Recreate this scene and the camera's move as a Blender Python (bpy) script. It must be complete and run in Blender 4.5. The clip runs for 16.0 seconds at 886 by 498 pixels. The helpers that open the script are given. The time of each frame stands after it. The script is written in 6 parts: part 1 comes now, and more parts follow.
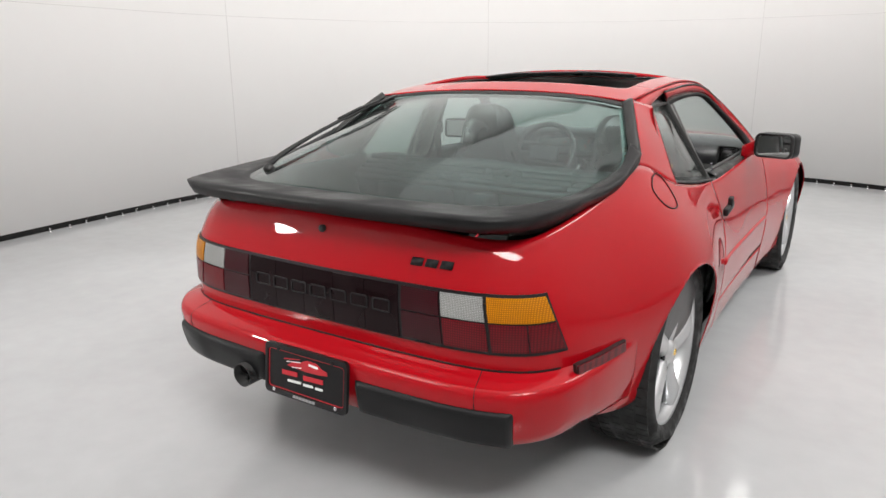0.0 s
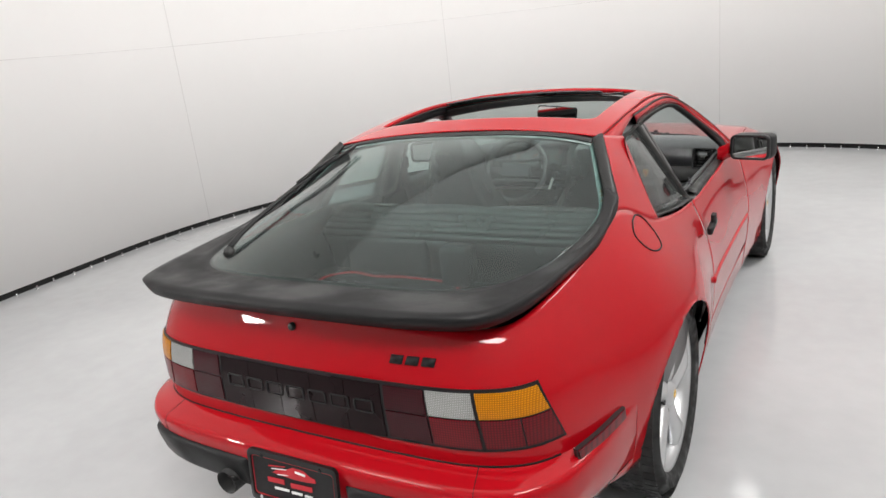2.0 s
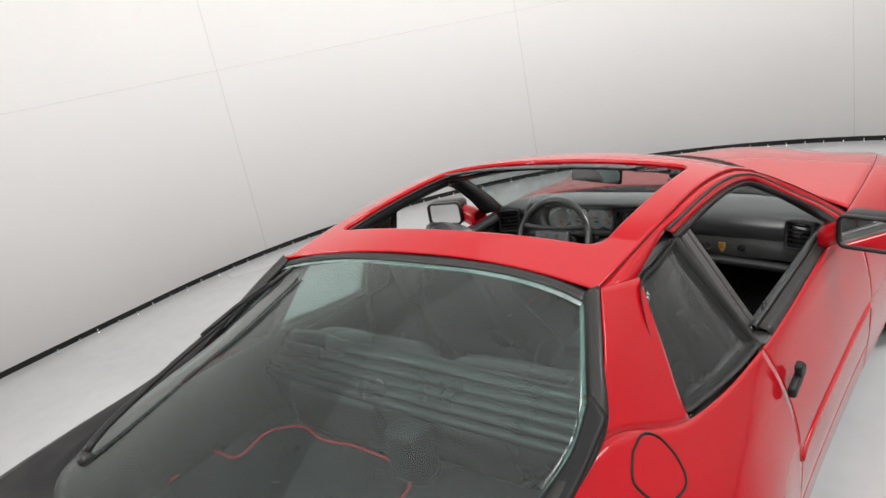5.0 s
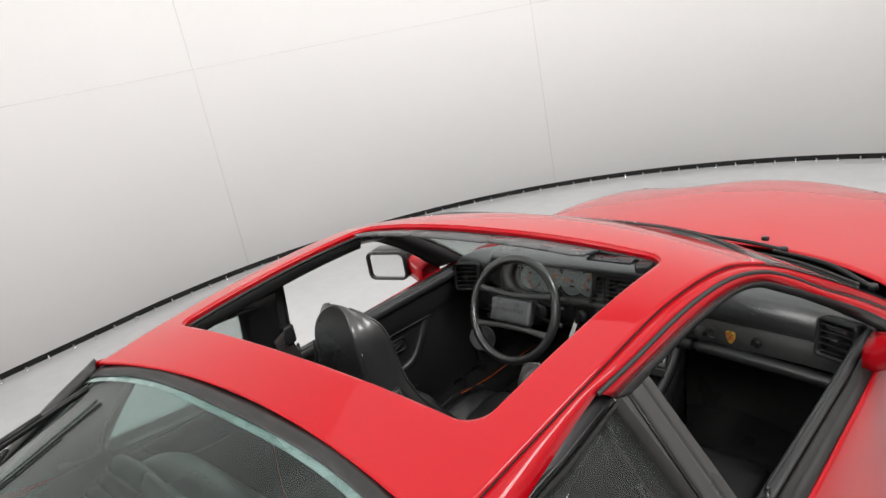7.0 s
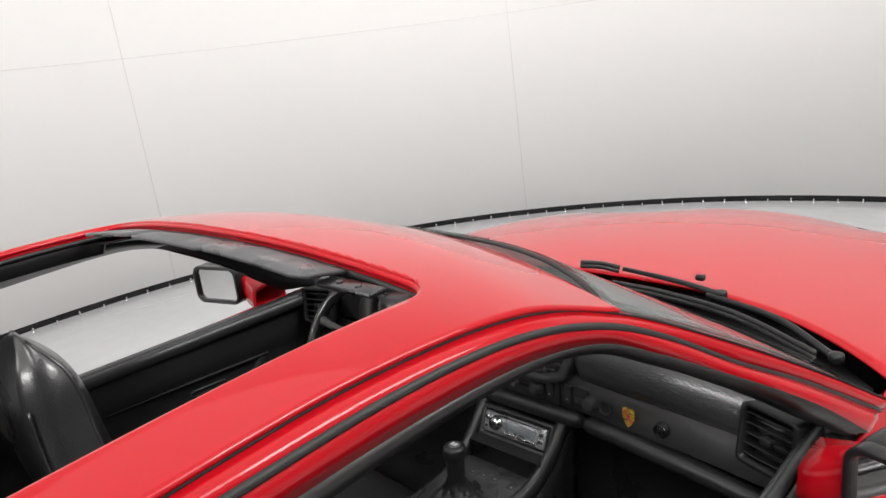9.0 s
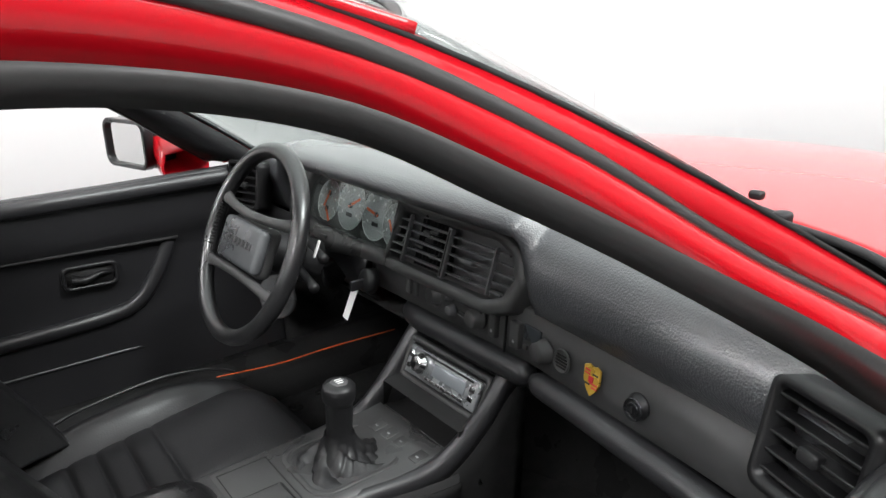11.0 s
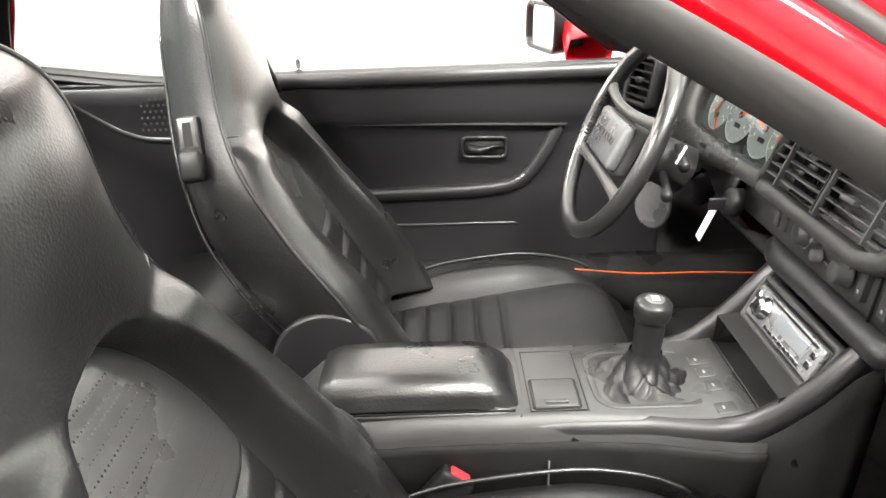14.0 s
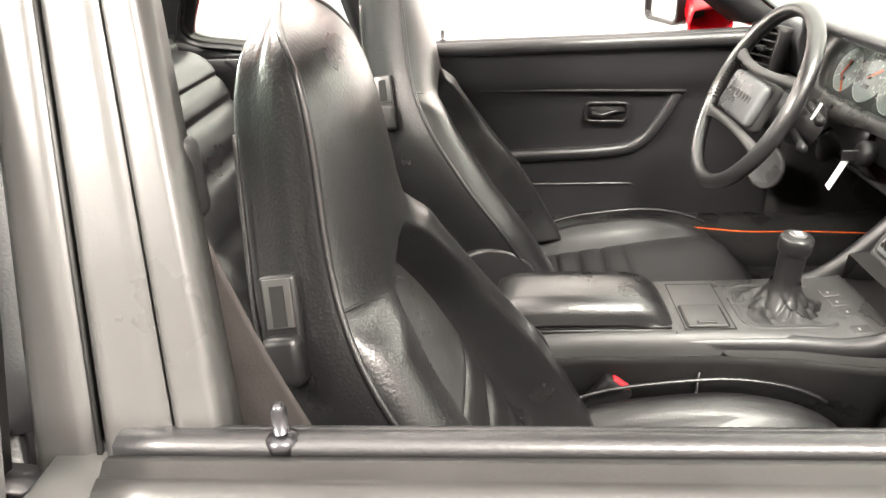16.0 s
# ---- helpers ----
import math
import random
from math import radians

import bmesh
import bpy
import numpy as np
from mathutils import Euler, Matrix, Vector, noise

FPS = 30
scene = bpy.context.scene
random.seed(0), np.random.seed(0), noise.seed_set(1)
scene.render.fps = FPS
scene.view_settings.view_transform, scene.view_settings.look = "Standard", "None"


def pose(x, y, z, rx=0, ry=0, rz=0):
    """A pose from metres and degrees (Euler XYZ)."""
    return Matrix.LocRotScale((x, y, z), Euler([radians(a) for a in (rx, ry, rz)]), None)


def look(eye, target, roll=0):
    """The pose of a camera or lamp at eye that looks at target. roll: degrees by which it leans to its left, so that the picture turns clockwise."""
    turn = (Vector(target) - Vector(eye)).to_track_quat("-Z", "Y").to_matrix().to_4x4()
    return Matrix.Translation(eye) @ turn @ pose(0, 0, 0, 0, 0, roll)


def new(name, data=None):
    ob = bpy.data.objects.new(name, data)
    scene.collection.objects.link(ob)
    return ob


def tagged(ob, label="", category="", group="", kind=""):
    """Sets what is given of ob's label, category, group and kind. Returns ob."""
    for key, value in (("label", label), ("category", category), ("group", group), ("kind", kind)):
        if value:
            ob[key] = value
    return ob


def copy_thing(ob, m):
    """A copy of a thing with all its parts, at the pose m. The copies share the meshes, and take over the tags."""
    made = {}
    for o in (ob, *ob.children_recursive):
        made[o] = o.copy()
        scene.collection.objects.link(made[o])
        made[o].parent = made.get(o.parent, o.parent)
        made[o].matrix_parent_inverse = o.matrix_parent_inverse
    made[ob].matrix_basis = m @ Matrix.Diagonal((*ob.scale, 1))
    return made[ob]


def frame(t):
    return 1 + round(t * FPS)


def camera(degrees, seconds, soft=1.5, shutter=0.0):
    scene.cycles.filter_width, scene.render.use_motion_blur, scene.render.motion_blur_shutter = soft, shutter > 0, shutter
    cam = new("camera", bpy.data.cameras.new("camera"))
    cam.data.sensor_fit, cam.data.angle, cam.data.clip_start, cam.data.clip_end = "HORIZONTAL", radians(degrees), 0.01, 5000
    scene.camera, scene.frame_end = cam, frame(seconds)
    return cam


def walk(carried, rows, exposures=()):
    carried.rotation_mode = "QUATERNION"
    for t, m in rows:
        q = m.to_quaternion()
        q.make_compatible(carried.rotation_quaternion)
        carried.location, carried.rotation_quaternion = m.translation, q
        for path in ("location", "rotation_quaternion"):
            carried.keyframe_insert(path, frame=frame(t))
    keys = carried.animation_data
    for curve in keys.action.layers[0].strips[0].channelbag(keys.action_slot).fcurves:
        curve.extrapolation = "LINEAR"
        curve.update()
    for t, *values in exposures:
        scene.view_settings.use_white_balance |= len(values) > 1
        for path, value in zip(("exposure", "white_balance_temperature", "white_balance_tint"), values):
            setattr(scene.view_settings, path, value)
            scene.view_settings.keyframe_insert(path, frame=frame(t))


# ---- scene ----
cam = camera(64.7, 16.0, soft=1.5)
PATH = [
    (0, (1.296, -2.186, 1.236), (0.246, -0.565, 0.719), -0.3),
    (0.5, (1.264, -2.159, 1.277), (0.211, -0.54, 0.755), -1.0),
    (1, (1.236, -2.118, 1.34), (0.206, -0.492, 0.796), -2.9),
    (1.5, (1.229, -2.074, 1.398), (0.223, -0.439, 0.838), -5.0),
    (2, (1.228, -2.012, 1.457), (0.225, -0.379, 0.885), -6.6),
    (2.5, (1.235, -1.897, 1.517), (0.199, -0.289, 0.932), -8.0),
    (3, (1.233, -1.732, 1.587), (0.157, -0.157, 0.983), -9.1),
    (3.2, (1.235, -1.663, 1.604), (0.133, -0.11, 0.994), -9.5),
    (5.3, (1.208, -0.916, 1.707), (-0.111, 0.458, 1.095), -11.1),
    (5.5, (1.204, -0.843, 1.721), (-0.138, 0.505, 1.104), -11.0),
    (6, (1.128, -0.662, 1.734), (-0.236, 0.665, 1.119), -11.2),
    (6.5, (1.073, -0.445, 1.695), (-0.3, 0.875, 1.084), -11.1),
    (7, (1.058, -0.247, 1.673), (-0.314, 1.072, 1.059), -11.0),
    (7.5, (1.026, -0.073, 1.62), (-0.347, 1.249, 1.013), -11.0),
    (8, (0.982, 0.092, 1.556), (-0.393, 1.419, 0.966), -10.7),
    (8.6, (0.995, 0.321, 1.469), (-0.387, 1.655, 0.91), -8.9),
    (9, (0.969, 0.448, 1.403), (-0.43, 1.776, 0.872), -7.6),
    (9.2, (0.935, 0.505, 1.363), (-0.469, 1.831, 0.842), -6.6),
    (11.3, (0.793, 0.943, 1.094), (-0.755, 2.025, 0.433), -0.84),
    (11.5, (0.783, 0.957, 1.085), (-0.79, 1.99, 0.409), -0.24),
    (12, (0.777, 1.014, 1.071), (-0.876, 1.854, 0.32), 1.34),
    (12.5, (0.776, 1.05, 1.059), (-0.942, 1.693, 0.262), 1.51),
    (13, (0.781, 1.065, 1.06), (-0.993, 1.487, 0.239), 0.82),
    (13.5, (0.796, 1.063, 1.065), (-1.017, 1.239, 0.238), -1.15),
    (14, (0.805, 1.048, 1.067), (-1.018, 1.036, 0.245), -2.24),
    (14.5, (0.815, 1.029, 1.07), (-1.002, 0.87, 0.249), -3.18),
    (15, (0.845, 1.001, 1.067), (-0.965, 0.773, 0.247), -3.61),
    (15.5, (0.903, 0.947, 1.074), (-0.903, 0.709, 0.247), -3.7),
    (16, (0.981, 0.875, 1.076), (-0.818, 0.714, 0.218), -3.18),
]
EXPOSE = [(0.0, -0.15, 6500, 10), (9.2, -0.08, 6500, 10), (11.3, 1.0, 6300, 10), (12.5, 2.0, 6450, 10), (13.5, 2.4, 6750, 10), (14.5, 2.5, 6900, 11), (16.0, 2.42, 7200, 12)]
walk(cam, [(t, look(eye, target, roll)) for t, eye, target, roll in PATH], EXPOSE)


# ---- world and light ----
world = bpy.data.worlds.new("studio_world")
scene.world = world
world.use_nodes = True
world.node_tree.nodes["Background"].inputs[0].default_value = (0.9, 0.95, 1.0, 1)
world.node_tree.nodes["Background"].inputs[1].default_value = 0.05

CENTRE = (-0.04, 1.89)          # middle of the round studio
RADIUS = 4.13
CEIL = 5.4

# unseen fill disc added under the ceiling to light the room evenly
top = bpy.data.lights.new("ceiling_fill", "AREA")
top.shape, top.size, top.energy, top.color, top.spread = "DISK", 9.6, 192, (1.0, 0.985, 0.965), radians(150)
new("ceiling_fill", top).matrix_world = look((0.0, 0.9, 5.38), (0.0, 0.9001, 0))
# unseen fills added beside and behind the car, and a floor softbox behind it
for name, eye, aim, sx, sy, watts in (("side_fill", (3.3, 2.2, 4.8), (-2.2, 5.6, -0.6), 2.4, 1.6, 60), ("side_fill", (3.2, 3.0, 4.9), (-4.0, 1.4, -0.6), 2.4, 1.6, 66), ("hung_fill", (3.3, -3.2, 3.5), (-0.6, 0.4, 0.5), 3.8, 3.0, 380), ("hung_fill", (-2.4, -3.2, 4.4), (3.4, 5.6, 1.0), 2.6, 2.6, 85), ("rear_lamp", (-2.84, -3.0, 1.32), (1.8, 6.0, 0.4), 0.75, 0.5, 60)):
    d = bpy.data.lights.new(name, "AREA")
    d.shape, d.size, d.size_y, d.energy, d.color, d.spread = "ELLIPSE", sx, sy, watts, (1.0, 0.985, 0.965), radians(100)
    new(name, d).matrix_world = look(eye, aim)


# ---- materials ----
def material(name, color, rough=0.5, metal=0.0, coat=0.0, spread=0.06, scale=6.0, bump=0.0, bump_scale=60.0, transmission=0.0, ior=1.45, fine=0.0, coat_rough=0.03):
    m = bpy.data.materials.new(name)
    m.use_nodes = True
    nt = m.node_tree
    b = nt.nodes["Principled BSDF"]
    b.inputs["Base Color"].default_value = (*color, 1)
    b.inputs["Roughness"].default_value = rough
    b.inputs["Metallic"].default_value = metal
    b.inputs["Coat Weight"].default_value = coat
    b.inputs["Coat Roughness"].default_value = coat_rough
    b.inputs["Transmission Weight"].default_value = transmission
    b.inputs["IOR"].default_value = ior
    tc = nt.nodes.new("ShaderNodeTexCoord")
    if spread > 0:
        n1 = nt.nodes.new("ShaderNodeTexNoise")
        n1.inputs["Scale"].default_value, n1.inputs["Detail"].default_value = scale, 6
        n2 = nt.nodes.new("ShaderNodeTexNoise")
        n2.inputs["Scale"].default_value, n2.inputs["Detail"].default_value = scale * 11, 4
        mix = nt.nodes.new("ShaderNodeMath")
        mix.operation = "MULTIPLY_ADD"
        mix.inputs[1].default_value = 0.4
        ramp = nt.nodes.new("ShaderNodeValToRGB")
        lo, hi = [c * (1 - spread) for c in color], [min(1, c * (1 + spread)) for c in color]
        ramp.color_ramp.elements[0].position, ramp.color_ramp.elements[1].position = 0.45, 0.95
        ramp.color_ramp.elements[0].color, ramp.color_ramp.elements[1].color = (*lo, 1), (*hi, 1)
        for n in (n1, n2):
            nt.links.new(tc.outputs["Object"], n.inputs["Vector"])
        nt.links.new(n2.outputs[0], mix.inputs[0])
        nt.links.new(n1.outputs[0], mix.inputs[2])
        nt.links.new(mix.outputs[0], ramp.inputs[0])
        nt.links.new(ramp.outputs[0], b.inputs["Base Color"])
        rr = nt.nodes.new("ShaderNodeMapRange")
        rr.inputs["To Min"].default_value, rr.inputs["To Max"].default_value = max(0, rough * (1 - 2.5 * spread)), min(1, rough * (1 + 2.5 * spread))
        rr.inputs["From Min"].default_value, rr.inputs["From Max"].default_value = 0.35, 0.65
        nt.links.new(n1.outputs[0], rr.inputs["Value"])
        nt.links.new(rr.outputs[0], b.inputs["Roughness"])
    if bump > 0:
        v = nt.nodes.new("ShaderNodeTexNoise" if fine == 0 else "ShaderNodeTexVoronoi")
        v.inputs["Scale"].default_value = bump_scale
        if fine == 0:
            v.inputs["Detail"].default_value = 5
        bp = nt.nodes.new("ShaderNodeBump")
        bp.inputs["Strength"].default_value = bump
        bp.inputs["Distance"].default_value = 0.001 if fine == 0 else fine
        nt.links.new(tc.outputs["Object"], v.inputs["Vector"])
        nt.links.new(v.outputs[0], bp.inputs["Height"])
        nt.links.new(bp.outputs[0], b.inputs["Normal"])
    return m


RED = material("red_paint", (0.355, 0.002, 0.007), 0.5, 0.0, 1.0, 0.02, 1.5)
RED.node_tree.nodes["Principled BSDF"].inputs["Specular IOR Level"].default_value = 0.05
RED.node_tree.nodes["Principled BSDF"].inputs["Coat IOR"].default_value = 1.36
PIPEM = material("sooty_steel", (0.012, 0.012, 0.012), 0.35, 0.3, 0, 0.2, 12)
BLACK = material("black_plastic", (0.008, 0.008, 0.0085), 0.45, 0, 0, 0.15, 5, 0.25, 500)
TRIM = material("black_trim", (0.010, 0.010, 0.0105), 0.38, 0, 0, 0.12, 4)
RUBBER = material("black_rubber", (0.016, 0.016, 0.0155), 0.45, 0, 0, 0.15, 8, 0.1, 300)
TYRE = material("tyre_rubber", (0.016, 0.016, 0.016), 0.7, 0, 0, 0.2, 20, 0.3, 200)
DARK = material("dark_underside", (0.005, 0.005, 0.005), 0.95, 0, 0, 0.1, 5)
SILVER = material("silver_wheel_paint", (0.62, 0.63, 0.64), 0.3, 0.75, 0.4, 0.04, 4)
CHROME = material("bright_metal", (0.75, 0.75, 0.76), 0.15, 1.0, 0, 0.03, 6)
GUN = material("dark_metal", (0.06, 0.06, 0.065), 0.3, 0.9, 0, 0.1, 10)
LEATHER = material("black_leather", (0.0105, 0.0105, 0.011), 0.33, 0, 0.50, 0.10, 5, 0.45, 330, fine=0.0006)
VINYL = material("black_vinyl", (0.0135, 0.0135, 0.0145), 0.40, 0, 0.3, 0.07, 3, 0.30, 520, fine=0.0005)
PAD = material("grained_dash_pad", (0.042, 0.043, 0.047), 0.30, 0, 1.0, 0.06, 3, 0.8, 420, fine=0.0008, coat_rough=0.22)
SHEEN = material("satin_pillar_black", (0.040, 0.040, 0.039), 0.30, 0, 0.5, 0.10, 7, 0.10, 500, coat_rough=0.28)
MATT = material("matt_black_leather", (0.009, 0.009, 0.0095), 0.48, 0, 0.10, 0.06, 6, 0.35, 300, fine=0.0005)
SATIN = material("satin_black_plastic", (0.040, 0.040, 0.040), 0.42, 0, 0, 0.14, 9, 0.15, 700)
CARPET = material("black_carpet", (0.014, 0.014, 0.014), 0.95, 0, 0, 0.3, 9, 0.3, 400)
WEBBING = material("seat_belt_webbing", (0.026, 0.022, 0.021), 0.7, 0, 0, 0.2, 14, 0.3, 500)
STITCH = material("red_stitching", (0.45, 0.02, 0.03), 0.7, 0, 0, 0.1, 20)
def lens_material(name, color, ribs, strength):
    """A moulded plastic lens: glossy outer skin over fine square ribs."""
    m = material(name, color, 0.5, 0, 0.6, 0.12, 14, coat_rough=0.02)
    m.node_tree.nodes["Principled BSDF"].inputs["Specular IOR Level"].default_value = 0.1
    nt = m.node_tree
    tc, ramp, mul = (nt.nodes.new("ShaderNode" + k) for k in ("TexCoord", "ValToRGB", "MixRGB"))
    waves = []
    for axis in ("X", "Z"):
        w = nt.nodes.new("ShaderNodeTexWave")
        w.bands_direction = axis
        w.inputs["Scale"].default_value, w.inputs["Distortion"].default_value = ribs, 0
        nt.links.new(tc.outputs["Object"], w.inputs["Vector"])
        waves.append(w)
    add = nt.nodes.new("ShaderNodeMath")
    add.operation = "MULTIPLY"
    nt.links.new(waves[0].outputs["Fac"], add.inputs[0])
    nt.links.new(waves[1].outputs["Fac"], add.inputs[1])
    ramp.color_ramp.elements[0].color, ramp.color_ramp.elements[1].color = (1 - strength,) * 3 + (1,), (1, 1, 1, 1)
    ramp.color_ramp.elements[0].position, ramp.color_ramp.elements[1].position = 0.05, 0.6
    nt.links.new(add.outputs[0], ramp.inputs[0])
    b = nt.nodes["Principled BSDF"]
    base = b.inputs["Base Color"].links[0].from_socket
    mul.blend_type, mul.inputs[0].default_value = "MULTIPLY", 1.0
    nt.links.new(base, mul.inputs[1])
    nt.links.new(ramp.outputs[0], mul.inputs[2])
    nt.links.new(mul.outputs[0], b.inputs["Base Color"])
    return m


AMBER = lens_material("amber_lens", (0.62, 0.22, 0.002), 62, 0.5)
CLEAR = lens_material("clear_lens", (0.40, 0.40, 0.39), 75, 0.55)
REDLENS = lens_material("red_lens", (0.16, 0.002, 0.008), 50, 0.6)
MAROON = lens_material("maroon_lens", (0.045, 0.002, 0.006), 50, 0.5)
SMOKED = material("smoked_red_lens", (0.0075, 0.0022, 0.003), 0.25, 0, 0.2, 0.1, 6)
WHITE = material("white_ink", (0.75, 0.75, 0.74), 0.5, 0, 0, 0.03, 20)
ORANGE = material("orange_ink", (0.8, 0.12, 0.02), 0.5, 0, 0, 0.03, 20)
GOLD = material("gold_enamel", (0.75, 0.48, 0.08), 0.3, 0.5, 0, 0.1, 30)
GREY = material("grey_dial", (0.31, 0.312, 0.318), 0.5, 0, 0, 0.05, 20)
WALLM = material("white_wall_paint", (0.84, 0.835, 0.825), 0.55, 0, 0, 0.012, 0.6, 0.04, 30)
CEILM = material("ceiling_paint", (0.5, 0.5, 0.5), 0.7, 0, 0, 0.02, 0.6)
FLOORM = material("grey_epoxy_floor", (0.44, 0.445, 0.45), 0.15, 0, 0.15, 0.08, 0.9, 0.02, 4)
GREYPL = material("worn_grey_vinyl", (0.07, 0.07, 0.072), 0.45, 0, 0, 0.25, 14, 0.3, 300)
JOINT = material("joint_filler", (0.64, 0.63, 0.62), 0.7, 0, 0, 0.05, 8)
MIRROR = material("mirror_glass", (0.92, 0.92, 0.92), 0.02, 1.0, 0, 0.0)

for m, level in ((BLACK, 0.3), (TRIM, 0.35), (RUBBER, 0.45), (SATIN, 0.5), (LEATHER, 0.7), (VINYL, 0.5), (SMOKED, 0.12), (PAD, 1.0), (CARPET, 0.15)):
    m.node_tree.nodes["Principled BSDF"].inputs["Specular IOR Level"].default_value = level


def glass_material(name, tint, rough=0.0, dust=0.0):
    m = bpy.data.materials.new(name)
    m.use_nodes = True
    nt = m.node_tree
    nt.nodes.remove(nt.nodes["Principled BSDF"])
    tr, gl, mx, lw, pw, ma = (nt.nodes.new("ShaderNode" + k) for k in ("BsdfTransparent", "BsdfGlossy", "MixShader", "LayerWeight", "Math", "Math"))
    tr.inputs[0].default_value = (*tint, 1)
    gl.inputs["Roughness"].default_value = rough
    pw.operation, ma.operation = "POWER", "MULTIPLY_ADD"
    lw.inputs[0].default_value, pw.inputs[1].default_value = 0.5, 5.0
    ma.inputs[1].default_value, ma.inputs[2].default_value = 0.95, 0.028
    nt.links.new(lw.outputs["Facing"], pw.inputs[0])
    nt.links.new(pw.outputs[0], ma.inputs[0])
    nt.links.new(ma.outputs[0], mx.inputs[0])
    nt.links.new(tr.outputs[0], mx.inputs[1])
    nt.links.new(gl.outputs[0], mx.inputs[2])
    df, md = nt.nodes.new("ShaderNodeBsdfDiffuse"), nt.nodes.new("ShaderNodeMixShader")
    df.inputs[0].default_value, md.inputs[0].default_value = (0.7, 0.72, 0.72, 1), dust
    nt.links.new(mx.outputs[0], md.inputs[1])
    nt.links.new(df.outputs[0], md.inputs[2])
    nt.links.new(md.outputs[0], nt.nodes["Material Output"].inputs[0])
    return m


GLASS = glass_material("green_tinted_glass", (0.70, 0.80, 0.78), dust=0.008)
GLASSEDGE = material("pale_glass_edge", (0.20, 0.26, 0.25), 0.25, 0, 0.6, 0.25, 25)
LITEGLASS = glass_material("side_glass", (0.80, 0.84, 0.83), dust=0.012)
WINDGLASS = glass_material("windscreen_glass", (0.86, 0.90, 0.89), dust=0.005)


def perforated(base):
    """The leather with a fine grid of punched holes."""
    m = base.copy()
    m.name = "perforated_leather"
    nt = m.node_tree
    b = nt.nodes["Principled BSDF"]
    tc = nt.nodes.new("ShaderNodeTexCoord")
    v = nt.nodes.new("ShaderNodeTexVoronoi")
    v.inputs["Scale"].default_value, v.inputs["Randomness"].default_value = 170, 0.0
    r = nt.nodes.new("ShaderNodeMapRange")
    r.inputs["From Min"].default_value, r.inputs["From Max"].default_value = 0.10, 0.24
    bp = nt.nodes.new("ShaderNodeBump")
    bp.inputs["Strength"].default_value, bp.inputs["Distance"].default_value = 0.35, 0.0015
    nt.links.new(tc.outputs["Object"], v.inputs["Vector"])
    nt.links.new(v.outputs["Distance"], r.inputs["Value"])
    nt.links.new(r.outputs[0], bp.inputs["Height"])
    nt.links.new(bp.outputs[0], b.inputs["Normal"])
    holes, dark = nt.nodes.new("ShaderNodeMapRange"), nt.nodes.new("ShaderNodeMixRGB")
    holes.inputs["From Min"].default_value, holes.inputs["From Max"].default_value = 0.16, 0.24
    nt.links.new(v.outputs["Distance"], holes.inputs["Value"])
    nt.links.new(holes.outputs[0], dark.inputs[0])
    dark.inputs[1].default_value, dark.inputs[2].default_value = (0.001, 0.001, 0.001, 1), (0.045, 0.045, 0.046, 1)
    nt.links.new(dark.outputs[0], b.inputs["Base Color"])
    b.inputs["Roughness"].default_value = 0.42
    b.inputs["Specular IOR Level"].default_value = 0.7
    return m


for m_, r_ in ((LEATHER, 0.22), (VINYL, 0.30), (PAD, 0.25)):
    m_.node_tree.nodes["Principled BSDF"].inputs["Coat Roughness"].default_value = r_
PERF = perforated(LEATHER)


# ---- mesh tools ----
def spline(pts, u):
    """Smooth curve through control points, at parameters u in 0..1 (by control index)."""
    p = np.asarray(pts, float)
    n = len(p)
    x = np.clip(np.asarray(u, float), 0, 1) * (n - 1)
    i = np.clip(x.astype(int), 0, n - 2)
    f = x - i
    d = np.r_[[0], np.cumsum(np.maximum(np.linalg.norm(np.diff(p, axis=0), axis=1), 1e-6))]
    m = np.zeros_like(p)
    m[1:-1] = (p[2:] - p[:-2]) / (d[2:] - d[:-2])[:, None]
    m[0], m[-1] = (p[1] - p[0]) / (d[1] - d[0]), (p[-1] - p[-2]) / (d[-1] - d[-2])
    h = (d[i + 1] - d[i])[:, None]
    f = f[:, None]
    return ((2 * f**3 - 3 * f**2 + 1) * p[i] + (f**3 - 2 * f**2 + f) * h * m[i] + (3 * f**2 - 2 * f**3) * p[i + 1] + (f**3 - f**2) * h * m[i + 1])


def curve(pts, n):
    """Smooth curve through control points, evenly sampled along its length."""
    c = spline(pts, np.linspace(0, 1, 12 * len(pts)))
    d = np.r_[[0], np.cumsum(np.linalg.norm(np.diff(c, axis=0), axis=1))]
    w = np.linspace(0, d[-1], n)
    return np.stack([np.interp(w, d, c[:, k]) for k in range(3)], 1)


def mesh(name, verts, faces, smooth=True):
    me = bpy.data.meshes.new(name)
    me.from_pydata([tuple(map(float, v)) for v in verts], [], [tuple(map(int, f)) for f in faces])
    me.update()
    if smooth:
        me.polygons.foreach_set("use_smooth", [True] * len(me.polygons))
    return me


def join(*pieces):
    """Several (verts, faces) as one."""
    vs, fs, k = [], [], 0
    for v, f in pieces:
        vs += [tuple(map(float, q)) for q in v]
        fs += [tuple(int(i) + k for i in q) for q in f]
        k += len(v)
    return vs, fs


